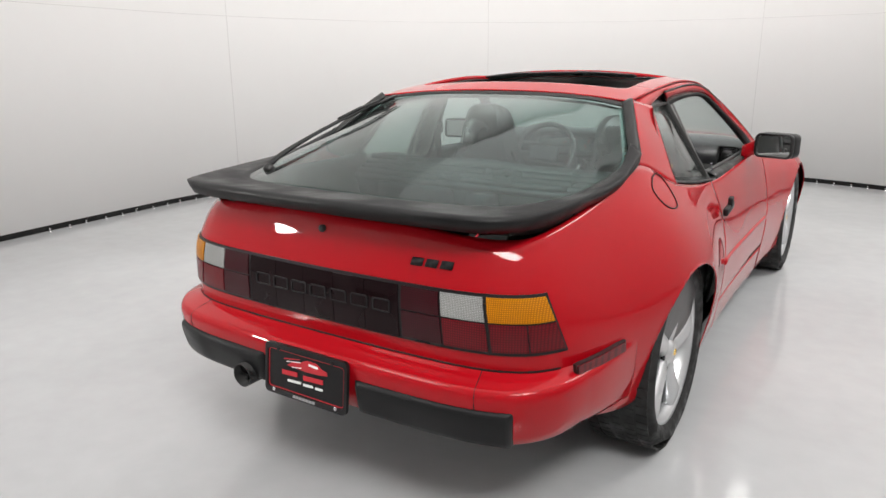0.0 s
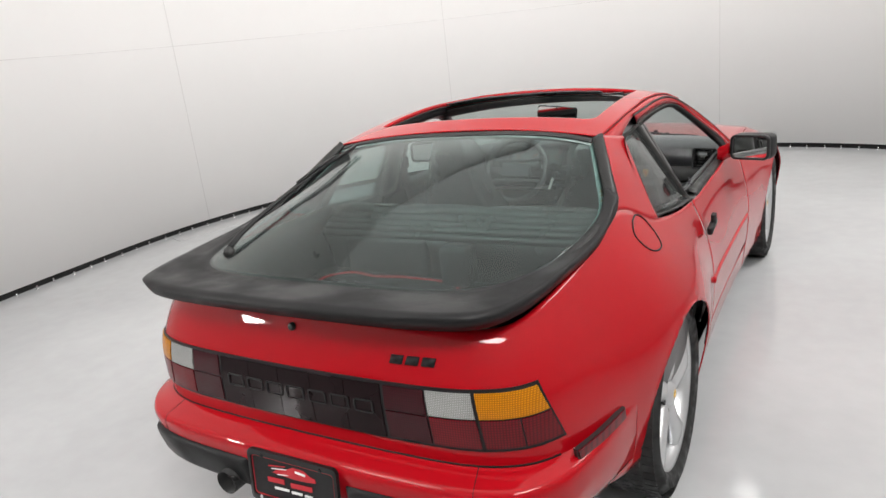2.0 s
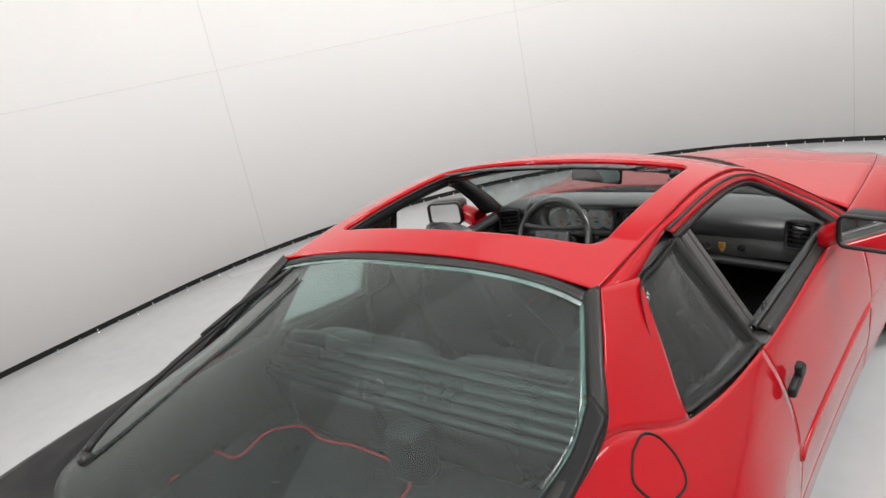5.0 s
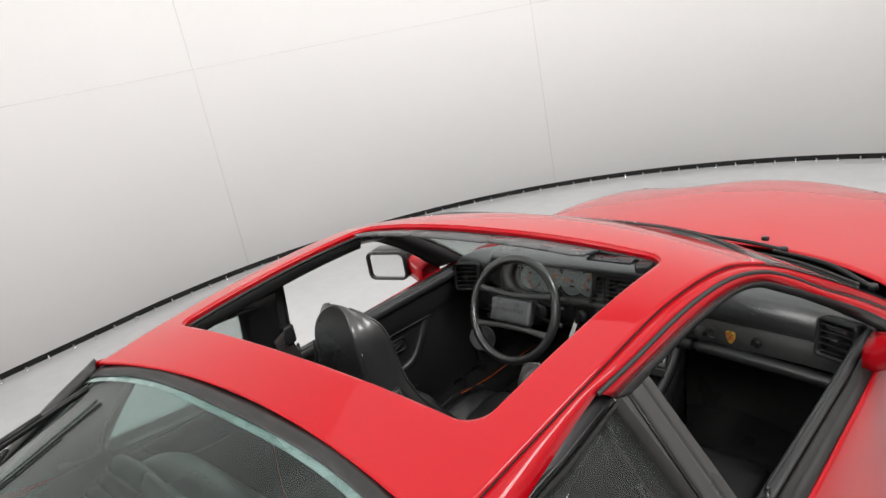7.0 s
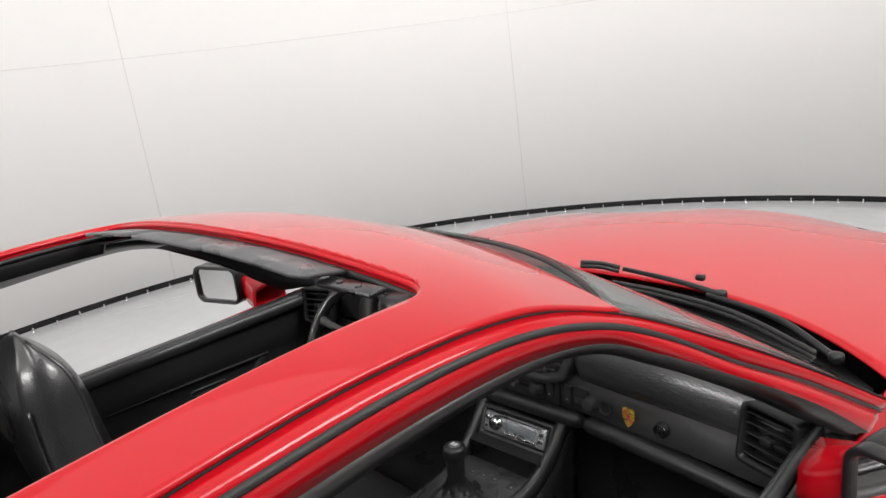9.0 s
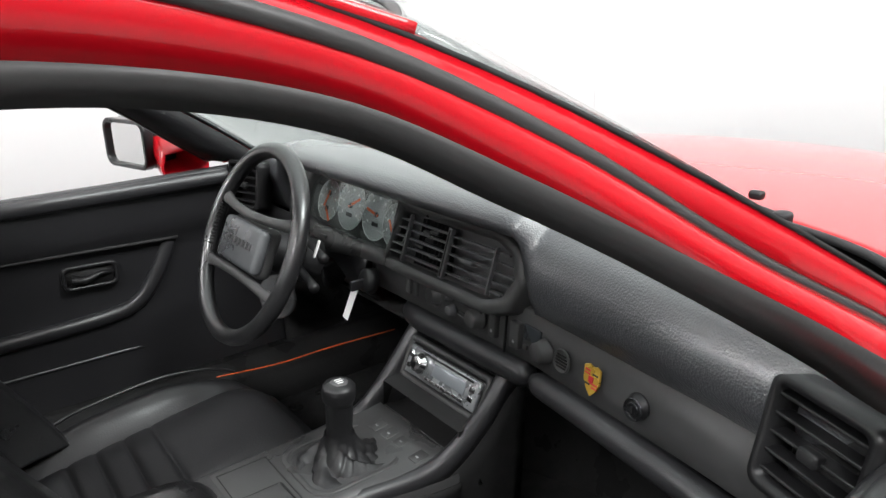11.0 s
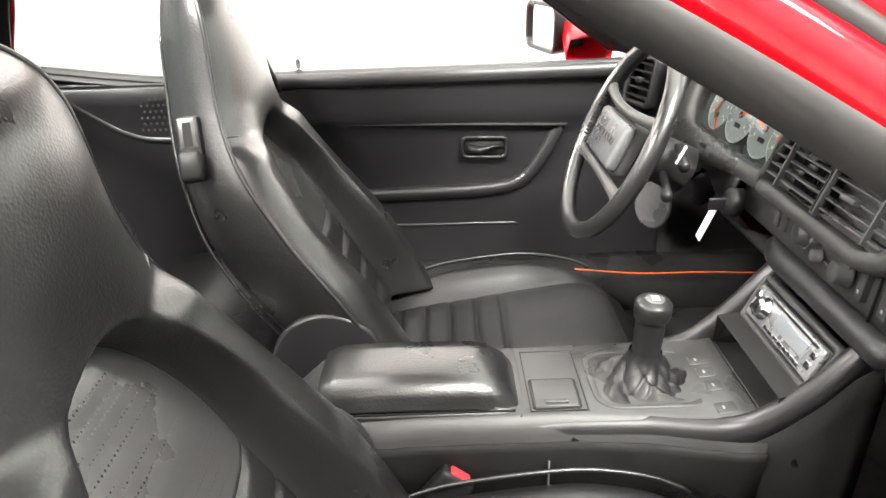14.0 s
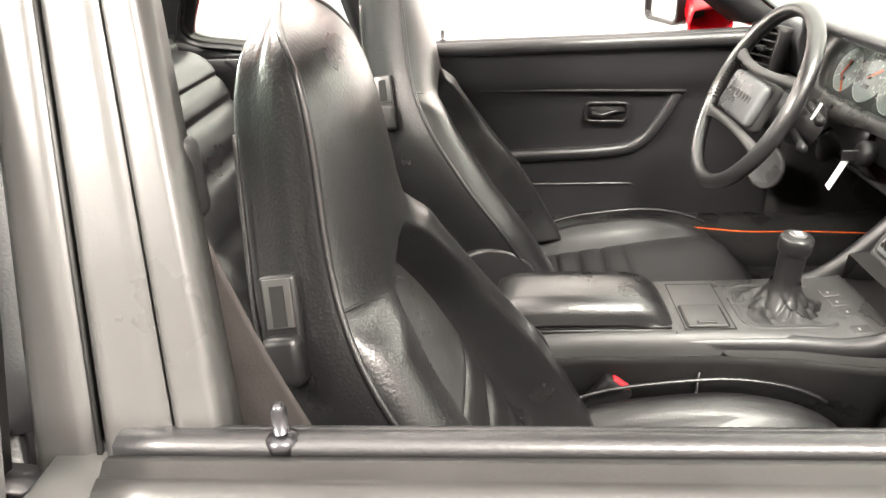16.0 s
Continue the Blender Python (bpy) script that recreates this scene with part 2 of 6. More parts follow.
def part(name, vf, mat, parent=None, label="", smooth=True, solid=0.0, bevel=0.0, offset=-1.0, m=None, sharp=40):
    """One mesh object under a thing or a part."""
    me = mesh(name, *vf, smooth=smooth)
    me.materials.append(mat)
    ob = new(name, me)
    if parent is not None:
        while parent.parent is not None and parent.parent.parent is not None:
            parent = parent.parent          # thing > part > sub-part, no deeper
        ob.parent = parent
    if m is not None:
        ob.matrix_basis = m
    if solid:
        s = ob.modifiers.new("thickness", "SOLIDIFY")
        s.thickness, s.offset = solid, offset
    if bevel:
        b = ob.modifiers.new("bevel", "BEVEL")
        b.width, b.segments, b.limit_method, b.angle_limit = bevel, 3, "ANGLE", radians(sharp)
        b.harden_normals = False
    if label:
        ob["label"] = label
    return ob


def grid_faces(n, m, closed=False, flip=False):
    fs = []
    for i in range(n - 1):
        for j in range(m if closed else m - 1):
            q = (i * m + j, i * m + (j + 1) % m, (i + 1) * m + (j + 1) % m, (i + 1) * m + j)
            fs.append(q[::-1] if flip else q)
    return fs


def grid(P, flip=False):
    P = np.asarray(P)
    return P.reshape(-1, 3), grid_faces(P.shape[0], P.shape[1], False, flip)


def flipx(vf):
    v, f = vf
    return [(-a, b, c) for a, b, c in v], [tuple(q)[::-1] for q in f]


def both(vf):
    return join(vf, flipx(vf))


def tube(path, r, k=8, caps=True, closed=False, ry=None, up=(0, 0, 1)):
    """A round (or oval: ry) tube along a path; r may be a list."""
    p = np.asarray(path, float)
    n = len(p)
    r = np.broadcast_to(np.asarray(r, float), (n,))
    ry = r if ry is None else np.broadcast_to(np.asarray(ry, float), (n,))
    t = np.gradient(p, axis=0)
    if closed:
        t = np.roll(p, -1, 0) - np.roll(p, 1, 0)
    t /= np.linalg.norm(t, axis=1)[:, None] + 1e-12
    side = np.cross(t, np.asarray(up, float))
    bad = np.linalg.norm(side, axis=1) < 1e-3
    side[bad] = np.cross(t[bad], (0, 1, 0.01))
    side /= np.linalg.norm(side, axis=1)[:, None] + 1e-12
    top = np.cross(side, t)
    a = np.linspace(0, 2 * np.pi, k, endpoint=False)
    V = p[:, None] + r[:, None, None] * np.cos(a)[None, :, None] * side[:, None] + ry[:, None, None] * np.sin(a)[None, :, None] * top[:, None]
    fs = grid_faces(n, k, True)
    if closed:
        fs += [((n - 1) * k + j, (n - 1) * k + (j + 1) % k, (j + 1) % k, j) for j in range(k)]
    elif caps:
        fs += [tuple(range(k))[::-1], tuple((n - 1) * k + j for j in range(k))]
    return V.reshape(-1, 3), fs


def box(cx, cy, cz, sx, sy, sz, r=0.0):
    """A box with all edges rounded by r (a real bevel)."""
    bm = bmesh.new()
    bmesh.ops.create_cube(bm, size=1.0)
    bmesh.ops.scale(bm, vec=(sx, sy, sz), verts=bm.verts)
    if r > 0:
        bmesh.ops.bevel(bm, geom=list(bm.edges), offset=min(r, 0.49 * min(sx, sy, sz)), segments=3, profile=0.5, affect="EDGES")
    bmesh.ops.translate(bm, vec=(cx, cy, cz), verts=bm.verts)
    bm.verts.index_update()
    out = [tuple(v.co) for v in bm.verts], [tuple(v.index for v in f.verts) for f in bm.faces]
    bm.free()
    return out


def moved(vf, m):
    return [tuple(m @ Vector(v)) for v in vf[0]], vf[1]


def disc(r, h, k=32, r2=None, bevel=0.0):
    """A short round cylinder along z from 0 to h, its top edge rounded."""
    prof = [(0, 0), (r, 0), (r, h - bevel)] if r2 is None else [(0, 0), (r, 0), (r2, h - bevel)]
    top = prof[-1][0]
    prof += [(top - bevel * 0.3, h - bevel * 0.3), (top - bevel, h)] if bevel else [(top, h)]
    return lathe(prof + [(0, h)], k)


def lathe(prof, k=48):
    """Turn a profile of (radius, height) round z."""
    a = np.linspace(0, 2 * np.pi, k, endpoint=False)
    V = [(r * math.cos(t), r * math.sin(t), z) for r, z in prof for t in a]
    return V, grid_faces(len(prof), k, True)


def prism(outline, h, bottom=0.0):
    """An outline in the xy plane raised from bottom to h."""
    n = len(outline)
    V = [(x, y, bottom) for x, y in outline] + [(x, y, h) for x, y in outline]
    F = [(i, (i + 1) % n, n + (i + 1) % n, n + i) for i in range(n)] + [tuple(range(n))[::-1], tuple(range(n, 2 * n))]
    return V, F


def rounded(w, h, r, k=6):
    """A rounded rectangle outline about the origin."""
    o = []
    for cx, cy, a0 in ((w / 2 - r, h / 2 - r, 0), (-w / 2 + r, h / 2 - r, 90), (-w / 2 + r, -h / 2 + r, 180), (w / 2 - r, -h / 2 + r, 270)):
        o += [(cx + r * math.cos(radians(a0 + 90 * i / k)), cy + r * math.sin(radians(a0 + 90 * i / k))) for i in range(k + 1)]
    return o


def ring(outer, inner, h, bottom=0.0):
    """A raised band between two outlines with equally many points."""
    n = len(outer)
    V = [(x, y, bottom) for x, y in outer] + [(x, y, h) for x, y in outer] + [(x, y, h) for x, y in inner] + [(x, y, bottom) for x, y in inner]
    F = []
    for a, b in ((0, 1), (1, 2), (2, 3), (3, 0)):
        F += [(a * n + i, a * n + (i + 1) % n, b * n + (i + 1) % n, b * n + i) for i in range(n)]
    return V, F


def frame_on(o, x, y):
    """A pose with its origin at o, its x axis along x and its z axis square to x and y."""
    o, x, y = Vector(o), Vector(x).normalized(), Vector(y)
    z = x.cross(y).normalized()
    y = z.cross(x)
    return Matrix(((x.x, y.x, z.x, o.x), (x.y, y.y, z.y, o.y), (x.z, y.z, z.z, o.z), (0, 0, 0, 1)))


# ---- the studio ----
def outline_at(a, grow=0.0):
    """The studio's round wall: a radius for each direction, wider behind the car."""
    back = max(0.0, -math.sin(a - 0.1)) ** 2
    r = RADIUS + 2.2 * back + grow
    return CENTRE[0] + r * math.cos(a), CENTRE[1] + r * math.sin(a)


NW = 240
RING = [outline_at(2 * math.pi * i / NW) for i in range(NW)]
SEAM_Z = 1.66


def wall_band(z0, z1, grow=0.0):
    V = [(*outline_at(2 * math.pi * i / NW, grow), z) for z in (z0, z1) for i in range(NW)]
    return V, grid_faces(2, NW, True, True)


V = []
NR = 40
for k in range(NR + 1):
    f = k / NR
    V += [(CENTRE[0] + (x - CENTRE[0]) * 1.03 * f, CENTRE[1] + (y - CENTRE[1]) * 1.03 * f, 0) for x, y in RING]
floor = tagged(part("floor", (V, grid_faces(NR + 1, NW, True, True)), FLOORM, smooth=False, solid=0.05), "glossy light grey epoxy studio floor", "floor", kind="structure")
ceiling = tagged(part("ceiling", ([(x * 1.02, y * 1.02, CEIL) for x, y in RING], [tuple(range(NW))]), CEILM, smooth=False, solid=0.05, offset=1), "plain white studio ceiling", "ceiling", kind="structure")
wall = tagged(part("wall_round", wall_band(0.045, CEIL + 0.02), WALLM, solid=0.03), "curved white studio wall of large panels", "wall", kind="structure")
tagged(part("trim", wall_band(-.01, 0.06, 0.012), DARK, solid=0.01), "black gap along the foot of the wall", "trim", kind="structure")
# upright and level joints between the wall panels
for k in range(-4, 5):
    x, y = outline_at(radians(90.1 + 40.8 * k), -.0005)
    tagged(part("panel_joint", tube([(x, y, .05), (x, y, SEAM_Z), (x, y, CEIL - .02)], .0022, 6), JOINT), "thin upright joint between wall panels", "joint", kind="structure")
lv = [(*outline_at(2 * math.pi * i / NW, -.0005), SEAM_Z) for i in range(NW)]
tagged(part("panel_joint", tube(lv, .0022, 6, closed=True), JOINT), "thin level joint between wall panels", "joint", kind="structure")
# hold-down bolts along the wall's foot
bolt_mesh = mesh("bolt", *join(disc(.011, .010, 12, bevel=.003), moved(disc(.006, .022, 10, bevel=.002), Matrix.Translation((0, 0, .009)))))
bolt_mesh.materials.append(CHROME)
for k in range(96):
    a = radians(-10 + k * 2.2)
    x, y = outline_at(a, -.055 if k % 3 else -.03)
    ob = new("bolt", bolt_mesh)
    ob.location = (x, y, 0)
    tagged(ob, "small bright bolt in the floor along the wall", "bolt", "wall bolts")
tagged(part("floor_plate", prism([(-4.10, 2.0), (-3.90, 1.93), (-3.62, 3.05), (-3.83, 3.12)], .004, -.002), FLOORM, smooth=False), "thin grey access plate let into the floor", "floor plate")


# ---- the car: body shell ----
car = tagged(new("car"), "red two-door sports coupe with open sunroof, windows down, on studio floor", "car")

# Rails of the right side, from the middle of the tail round to the middle of the nose.
RAIL_B = [(0, -.78, .30), (.28, -.77, .30), (.49, -.75, .30), (.60, -.70, .318), (.67, -.60, .322), (.735, -.40, .284), (.775, -.13, .27), (.79, .16, .22),
          (.765, .60, .20), (.755, 1.05, .20), (.76, 1.58, .20), (.775, 1.98, .20), (.80, 2.42, .21), (.76, 2.85, .22), (.66, 3.08, .22), (.36, 3.20, .22), (0, 3.24, .22)]
RAIL_M = [(0, -.80, .42), (.285, -.795, .42), (.50, -.775, .42), (.62, -.72, .42), (.69, -.61, .42), (.75, -.40, .42), (.815, -.13, .43), (.835, .16, .42),
          (.79, .60, .40), (.782, 1.05, .40), (.785, 1.58, .40), (.80, 1.98, .40), (.835, 2.42, .43), (.80, 2.85, .40), (.69, 3.13, .38), (.38, 3.26, .36), (0, 3.31, .36)]
RAIL_W = [(0, -.815, .55), (.285, -.81, .55), (.50, -.79, .55), (.615, -.735, .55), (.682, -.63, .55), (.745, -.41, .56), (.82, -.13, .59), (.838, .16, .58),
          (.787, .61, .54), (.778, 1.05, .54), (.783, 1.60, .54), (.805, 1.99, .55), (.845, 2.42, .57), (.80, 2.85, .51), (.68, 3.11, .47), (.38, 3.24, .46), (0, 3.28, .46)]
RAIL_S = [(0, -.812, .69), (.28, -.805, .69), (.48, -.785, .687), (.595, -.735, .685), (.65, -.64, .69), (.70, -.42, .70), (.765, -.12, .735), (.785, .16, .71),
          (.757, .61, .675), (.752, 1.05, .68), (.757, 1.60, .69), (.782, 2.0, .70), (.805, 2.42, .685), (.74, 2.84, .62), (.63, 3.07, .56), (.36, 3.18, .54), (0, 3.22, .54)]
RAIL_T = [(0, -.765, .835), (.28, -.76, .832), (.47, -.735, .815), (.55, -.68, .81), (.587, -.60, .822), (.622, -.40, .862), (.64, -.08, .925), (.70, .16, .84),
          (.718, .585, .79), (.723, 1.05, .80), (.715, 1.575, .81), (.70, 2.0, .795), (.67, 2.42, .765), (.61, 2.82, .70), (.52, 3.0, .63), (.30, 3.10, .61), (0, 3.13, .61)]
RAIL_U = [(0, -.66, .86), (.26, -.66, .86), (.42, -.64, .84), (.49, -.60, .83), (.53, -.55, .85), (.57, -.36, .90), (.588, .05, 1.02), (.63, .225, .955),
          (.66, .58, .90), (.66, 1.05, .92), (.63, 1.55, .86), (.58, 2.0, .825), (.55, 2.40, .79), (.5, 2.78, .73), (.43, 2.9, .68), (.25, 3.0, .65), (0, 3.02, .65)]
NS = len(RAIL_T) - 1
UP = {6: (.528, .175, 1.105), 7: (.556, .30, 1.082)}   # upper end of the rear pillar


def shell(s, v):
    """Points of the side, s in stations, v from 0 (bottom) to 4 (belt)."""
    rails = [spline(r, np.asarray(s) / NS) for r in (RAIL_B, RAIL_M, RAIL_W, RAIL_S, RAIL_T, RAIL_U)]
    A = np.stack(rails, 0)
    return np.stack([spline(A[:, k], np.asarray(v) / 5) for k in range(A.shape[1])], 0)


def on_shell(s, z, out=0.0):
    """The point of the side at station s and height z, pushed out by out."""
    vv = np.linspace(0, 4.5, 181)
    c = shell([s], vv)[0]
    p = np.array([np.interp(z, c[:, 2], c[:, k]) for k in range(3)])
    if out:
        e = 0.03
        q = shell([min(NS, s + e)], vv)[0]
        r = shell([max(0, s - e)], vv)[0]
        a = np.array([np.interp(z, q[:, 2], q[:, k]) for k in range(3)]) - np.array([np.interp(z, r[:, 2], r[:, k]) for k in range(3)])
        up = np.array([np.interp(z + .01, c[:, 2], c[:, k]) for k in range(3)]) - np.array([np.interp(z - .01, c[:, 2], c[:, k]) for k in range(3)])
        n = np.cross(a, up)
        if s == 0:
            n[0] = 0
        p = p + out * n / (np.linalg.norm(n) + 1e-9)
    return p


ARCHES = [(-0.008, 0.306, 0.312), (2.42, 0.315, 0.335)]


def cut(P, faces, inside):
    """Drop the faces wholly inside a shape and pull the others' corners out to its edge. inside(p) gives the moved point, or None."""
    P = [np.array(p, float) for p in P]
    target = [inside(p) for p in P]
    keep = []
    for f in faces:
        ins = [target[i] is not None for i in f]
        if all(ins):
            continue
        keep.append(f)
        for i, b in zip(f, ins):
            if b:
                P[i] = np.array(target[i])
    return P, keep


def arch(p):
    for y, z, r in ARCHES:
        d = math.hypot(p[1] - y, p[2] - z)
        if d < r and p[2] > -1:
            k = r / max(d, 1e-3)
            return (p[0], y + (p[1] - y) * k, z + (p[2] - z) * k)
    return None


def side_panel(s0, s1, v0, v1, ns, nv):
    return shell(np.linspace(s0, s1, ns), np.linspace(v0, v1, nv))


# rear body: both quarters and the tail in one pressing
R = side_panel(0, 8, 0, 4, 161, 41)
R = np.concatenate([(R * (-1, 1, 1))[:0:-1], R], 0)
V, F = grid(R)
V, F = cut(V, F, arch)
rear_body = part("rear_body", (V, F), RED, car, solid=0.004)

GAP = 0.006
for sign in (1, -1):
    D = side_panel(8 + GAP * 1.2, 10 - GAP, 0.62, 4, 90, 34)
    vf = grid(D)
    door = part("door", vf if sign > 0 else flipx(vf), RED, car, "red door with its window wound down", solid=0.004)
    Fp = side_panel(10 + GAP, 14, 0, 4, 91, 41)
    V, F = cut(*grid(Fp), arch)
    part("front_fender", (V, F) if sign > 0 else flipx((V, F)), RED, car, solid=0.004)
    Sp = side_panel(8 + .01, 10 - .006, 0, 0.6, 60, 8)
    vf = grid(Sp)
    part("sill", vf if sign > 0 else flipx(vf), RED, car, solid=0.004)
    # dark backing behind the shut lines
    for s in (8, 10):
        q = side_panel(s - .03, s + .03, 0.1, 3.97, 3, 40) * (0.994, 1, 1) - (0.003, 0, 0)
        vf = grid(q)
        part("door_seal", vf if sign > 0 else flipx(vf), DARK, car, solid=0.003)
    # wheel arch liners
    for y, z, r in ARCHES:
        a = np.radians(np.linspace(-12, 188, 60))
        L = np.array([[(x, y + (r + .002 + q) * math.cos(t), z + (r + .002 + q) * math.sin(t)) for t in a] for x, q in ((.80, 0.0), (.72, .008), (.5, .012))])
        L[0, :, 0] = [0.74 + .0 * t for t in a]
        vf = grid(L)
        part("wheel_arch_liner", vf if sign > 0 else flipx(vf), DARK, car, solid=0.003)
    # rear pillar between hatch and quarter window
    k = np.linspace(6, 7, 25)
    rows = []
    for s in k:
        f = s - 6
        t, u = spline(RAIL_T, [s / NS])[0], spline(RAIL_U, [s / NS])[0]
        sh = spline(RAIL_S, [s / NS])[0]
        top = (1 - f) * np.array(UP[6]) + f * np.array(UP[7])
        c = np.stack([sh, t, u, top])
        rows.append(spline(c, np.linspace(1 / 3, 1, 20)))
    vf = grid(np.array(rows))
    part("rear_pillar", vf if sign > 0 else flipx(vf), RED, car, solid=0.004)

nose = side_panel(14, 16, 0, 4, 41, 31)
nose = np.concatenate([nose, (nose * (-1, 1, 1))[-2::-1]], 0)
part("nose", grid(nose), RED, car, solid=0.004)

# underside
bt = spline(RAIL_B, np.linspace(0, 1, 80))
V = [(x * 0.9, max(y, -.70), .34 if y < -.2 else .19) for x, y, z in bt] + [(-x * 0.9, max(y, -.70), .34 if y < -.2 else .19) for x, y, z in bt]
part("underbody", (V, [(i, i + 1, 81 + i, 80 + i) for i in range(79)]), DARK, car, solid=0.01)

# bonnet
HC = [(0, 1.872, .826), (0, 2.10, .827), (0, 2.4, .812), (0, 2.65, .782), (0, 2.9, .73), (0, 3.13, .612)]
hr = spline(RAIL_T, np.linspace(10.12, 16, 60) / NS)
hc = spline(HC, np.linspace(0, 1, 60))
rows = []
for a, c in zip(hr, hc):
    row = []
    for u in np.linspace(-1, 1, 41):
        f = abs(u) ** 3
        row.append((a[0] * u, c[1] + (a[1] - c[1]) * f, c[2] + (a[2] + .003 - c[2]) * abs(u) ** 2.6))
    rows.append(row)
rows_bonnet = rows
bonnet = part("bonnet", grid(np.array(rows), True), RED, car, solid=0.004)

# ---- roof, pillars and glass ----
SEAM = [(0.52, 0.175, 1.1), (0.526, 0.35, 1.123), (0.528, 0.546, 1.142), (0.528, 0.76, 1.153), (0.545, 0.95, 1.143), (0.574, 1.075, 1.105), (0.622, 1.21, 1.034), (0.682, 1.39, 0.925), (0.735, 1.56, 0.814)]
RS = spline(SEAM[:6], np.linspace(0, 1, 61))
ROOF_C = spline([(0, .228, 1.128), (0, .36, 1.158), (0, .60, 1.184), (0, .90, 1.191), (0, 1.06, 1.176), (0, 1.178, 1.137)], np.linspace(0, 1, 61))
OPEN = (0.0, 0.630, 0.90, 0.590, 0.045)     # sunroof opening: middle, size, corner radius


def rrect(p, grow=0.0):
    """Signed distance to the sunroof opening and the way out of it."""
    cx, cy, w, h, r = OPEN
    qx, qy = abs(p[0] - cx) - (w / 2 + grow - r), abs(p[1] - cy) - (h / 2 + grow - r)
    return math.hypot(max(qx, 0), max(qy, 0)) + min(max(qx, qy), 0) - r


def roof_z(x, y):
    u = np.minimum(1, abs(x) / RS[:, 0])
    return float(np.interp(y, ROOF_C[:, 1] + (RS[:, 1] - ROOF_C[:, 1]) * u ** 2, ROOF_C[:, 2] + (RS[:, 2] - ROOF_C[:, 2]) * u ** 2.3))


def sun_cut(p):
    d = rrect(p)
    if d >= 0:
        return None
    e = 1e-3
    g = Vector((rrect((p[0] + e, p[1])) - d, rrect((p[0], p[1] + e)) - d))
    if g.length < 1e-9:
        return tuple(p)
    g.normalize()
    x, y = p[0] - d * g.x, p[1] - d * g.y
    return (x, y, roof_z(x, y))


rows = []
fine = lambda c: np.stack([np.interp(np.linspace(0, 60, 151), np.arange(61), c[:, k]) for k in range(3)], 1)
for a, c in zip(fine(RS), fine(ROOF_C)):
    row = []
    for u in np.linspace(-1, 1, 141):
        x, y = a[0] * u, c[1] + (a[1] - c[1]) * abs(u) ** 2
        row.append((x, y, c[2] + (a[2] - c[2]) * abs(u) ** 2.3))
    rows.append(row)
V, F = cut(*grid(np.array(rows), True), sun_cut)
roof = part("roof", (V, F), RED, car, "red roof panel with an open rectangular sunroof", solid=0.006)

cx, cy, w, h, r = OPEN
def dense(outline, step=0.02):
    """The closed outline with points added along its straight runs."""
    o = []
    for a, b in zip(outline, outline[1:] + outline[:1]):
        m = max(1, int(math.hypot(b[0] - a[0], b[1] - a[1]) / step))
        o += [(a[0] + (b[0] - a[0]) * i / m, a[1] + (b[1] - a[1]) * i / m) for i in range(m)]
    return o


lip = []
for x, y in dense(rounded(w, h, r, 8)):
    lip.append((x + cx, y + cy, roof_z(x + cx, y + cy) - 0.002))
part("sunroof_seal", tube(np.array(lip) + (0, 0, -.012), 0.005, 6, closed=True), RUBBER, car)
around = dense(rounded(w, h, r, 8))
around = around + around[:1]
turned = np.array([[(cx + x * k, cy + y * k, roof_z(x + cx, y + cy) - d) for x, y in around] for k, d in ((.9992, .003), (.9975, .007), (.9985, .015))])
part("sunroof_edge", tube(np.array(lip) + (0, 0, .0005), .0045, 8, closed=True), RED, roof)
part("sunroof_lip", grid(turned), RED, roof, "turned-down red edge of the opening", solid=0.001)
inner = np.array([[(cx + x * k, cy + y * k, roof_z(x + cx, y + cy) - .012 - d * (.16 if y > h / 2 - .03 else 1)) for x, y in around] for k, d in ((1.004, .0), (1.0, .012), (.995, .034), (1.03, .038))])
part("sunroof_frame", grid(inner), TRIM, car, "black inner frame of the sunroof opening", solid=0.003)


def bubble(centre, edge, n, m, p):
    """A pane that is nearly flat in the middle and bends to its side edges."""
    C, E = spline(centre, np.linspace(0, 1, n)), spline(edge, np.linspace(0, 1, n))
    return np.array([[(e[0] * u, *(c[1:] + (e[1:] - c[1:]) * abs(u) ** p)) for u in np.linspace(-1, 1, m)] for c, e in zip(C, E)])


HATCH_C = [(0, .215, 1.122), (0, 0.0, 1.082), (0, -.24, 1.02), (0, -.48, .948), (0, -.70, .878)]
HATCH_E = [(.502, .162, 1.094), (.563, .03, 1.008), (.612, -.10, .932), (.605, -.35, .892), (.56, -.55, .870), (.49, -.675, .862)]
H = bubble(HATCH_C, HATCH_E, 50, 61, 3.2)
hatch = part("hatch_glass", grid(H, True), GLASS, car, "dark green-tinted glass hatch with fine heater lines", solid=0.004)
hatch.visible_shadow = False
# black border of the hatch
he = spline(HATCH_E, np.linspace(0, 1, 60))
ho = spline([(.528, .175, 1.106), (.588, .05, 1.022), (.641, -.08, .928), (.628, -.36, .872), (.59, -.58, .832), (.53, -.71, .82)], np.linspace(0, 1, 60))
for sign in (1, -1):
    B = np.stack([he + (0, 0, .003), (he + ho) / 2 + (0.004, 0, .008), ho + (0.0, 0, .003)], 1)
    vf = grid(B)
    part("hatch_frame", vf if sign < 0 else vf, RUBBER, car, solid=0.008) if sign > 0 else part("hatch_frame", flipx(vf), RUBBER, car, solid=0.008)
top = np.array([[(x, y + dy, z + dz) for x, y, z in H[0]] for dy, dz in ((-.02, -.001), (-.002, .005), (.012, .005))])
part("hatch_frame", grid(top), RUBBER, car, solid=0.006)

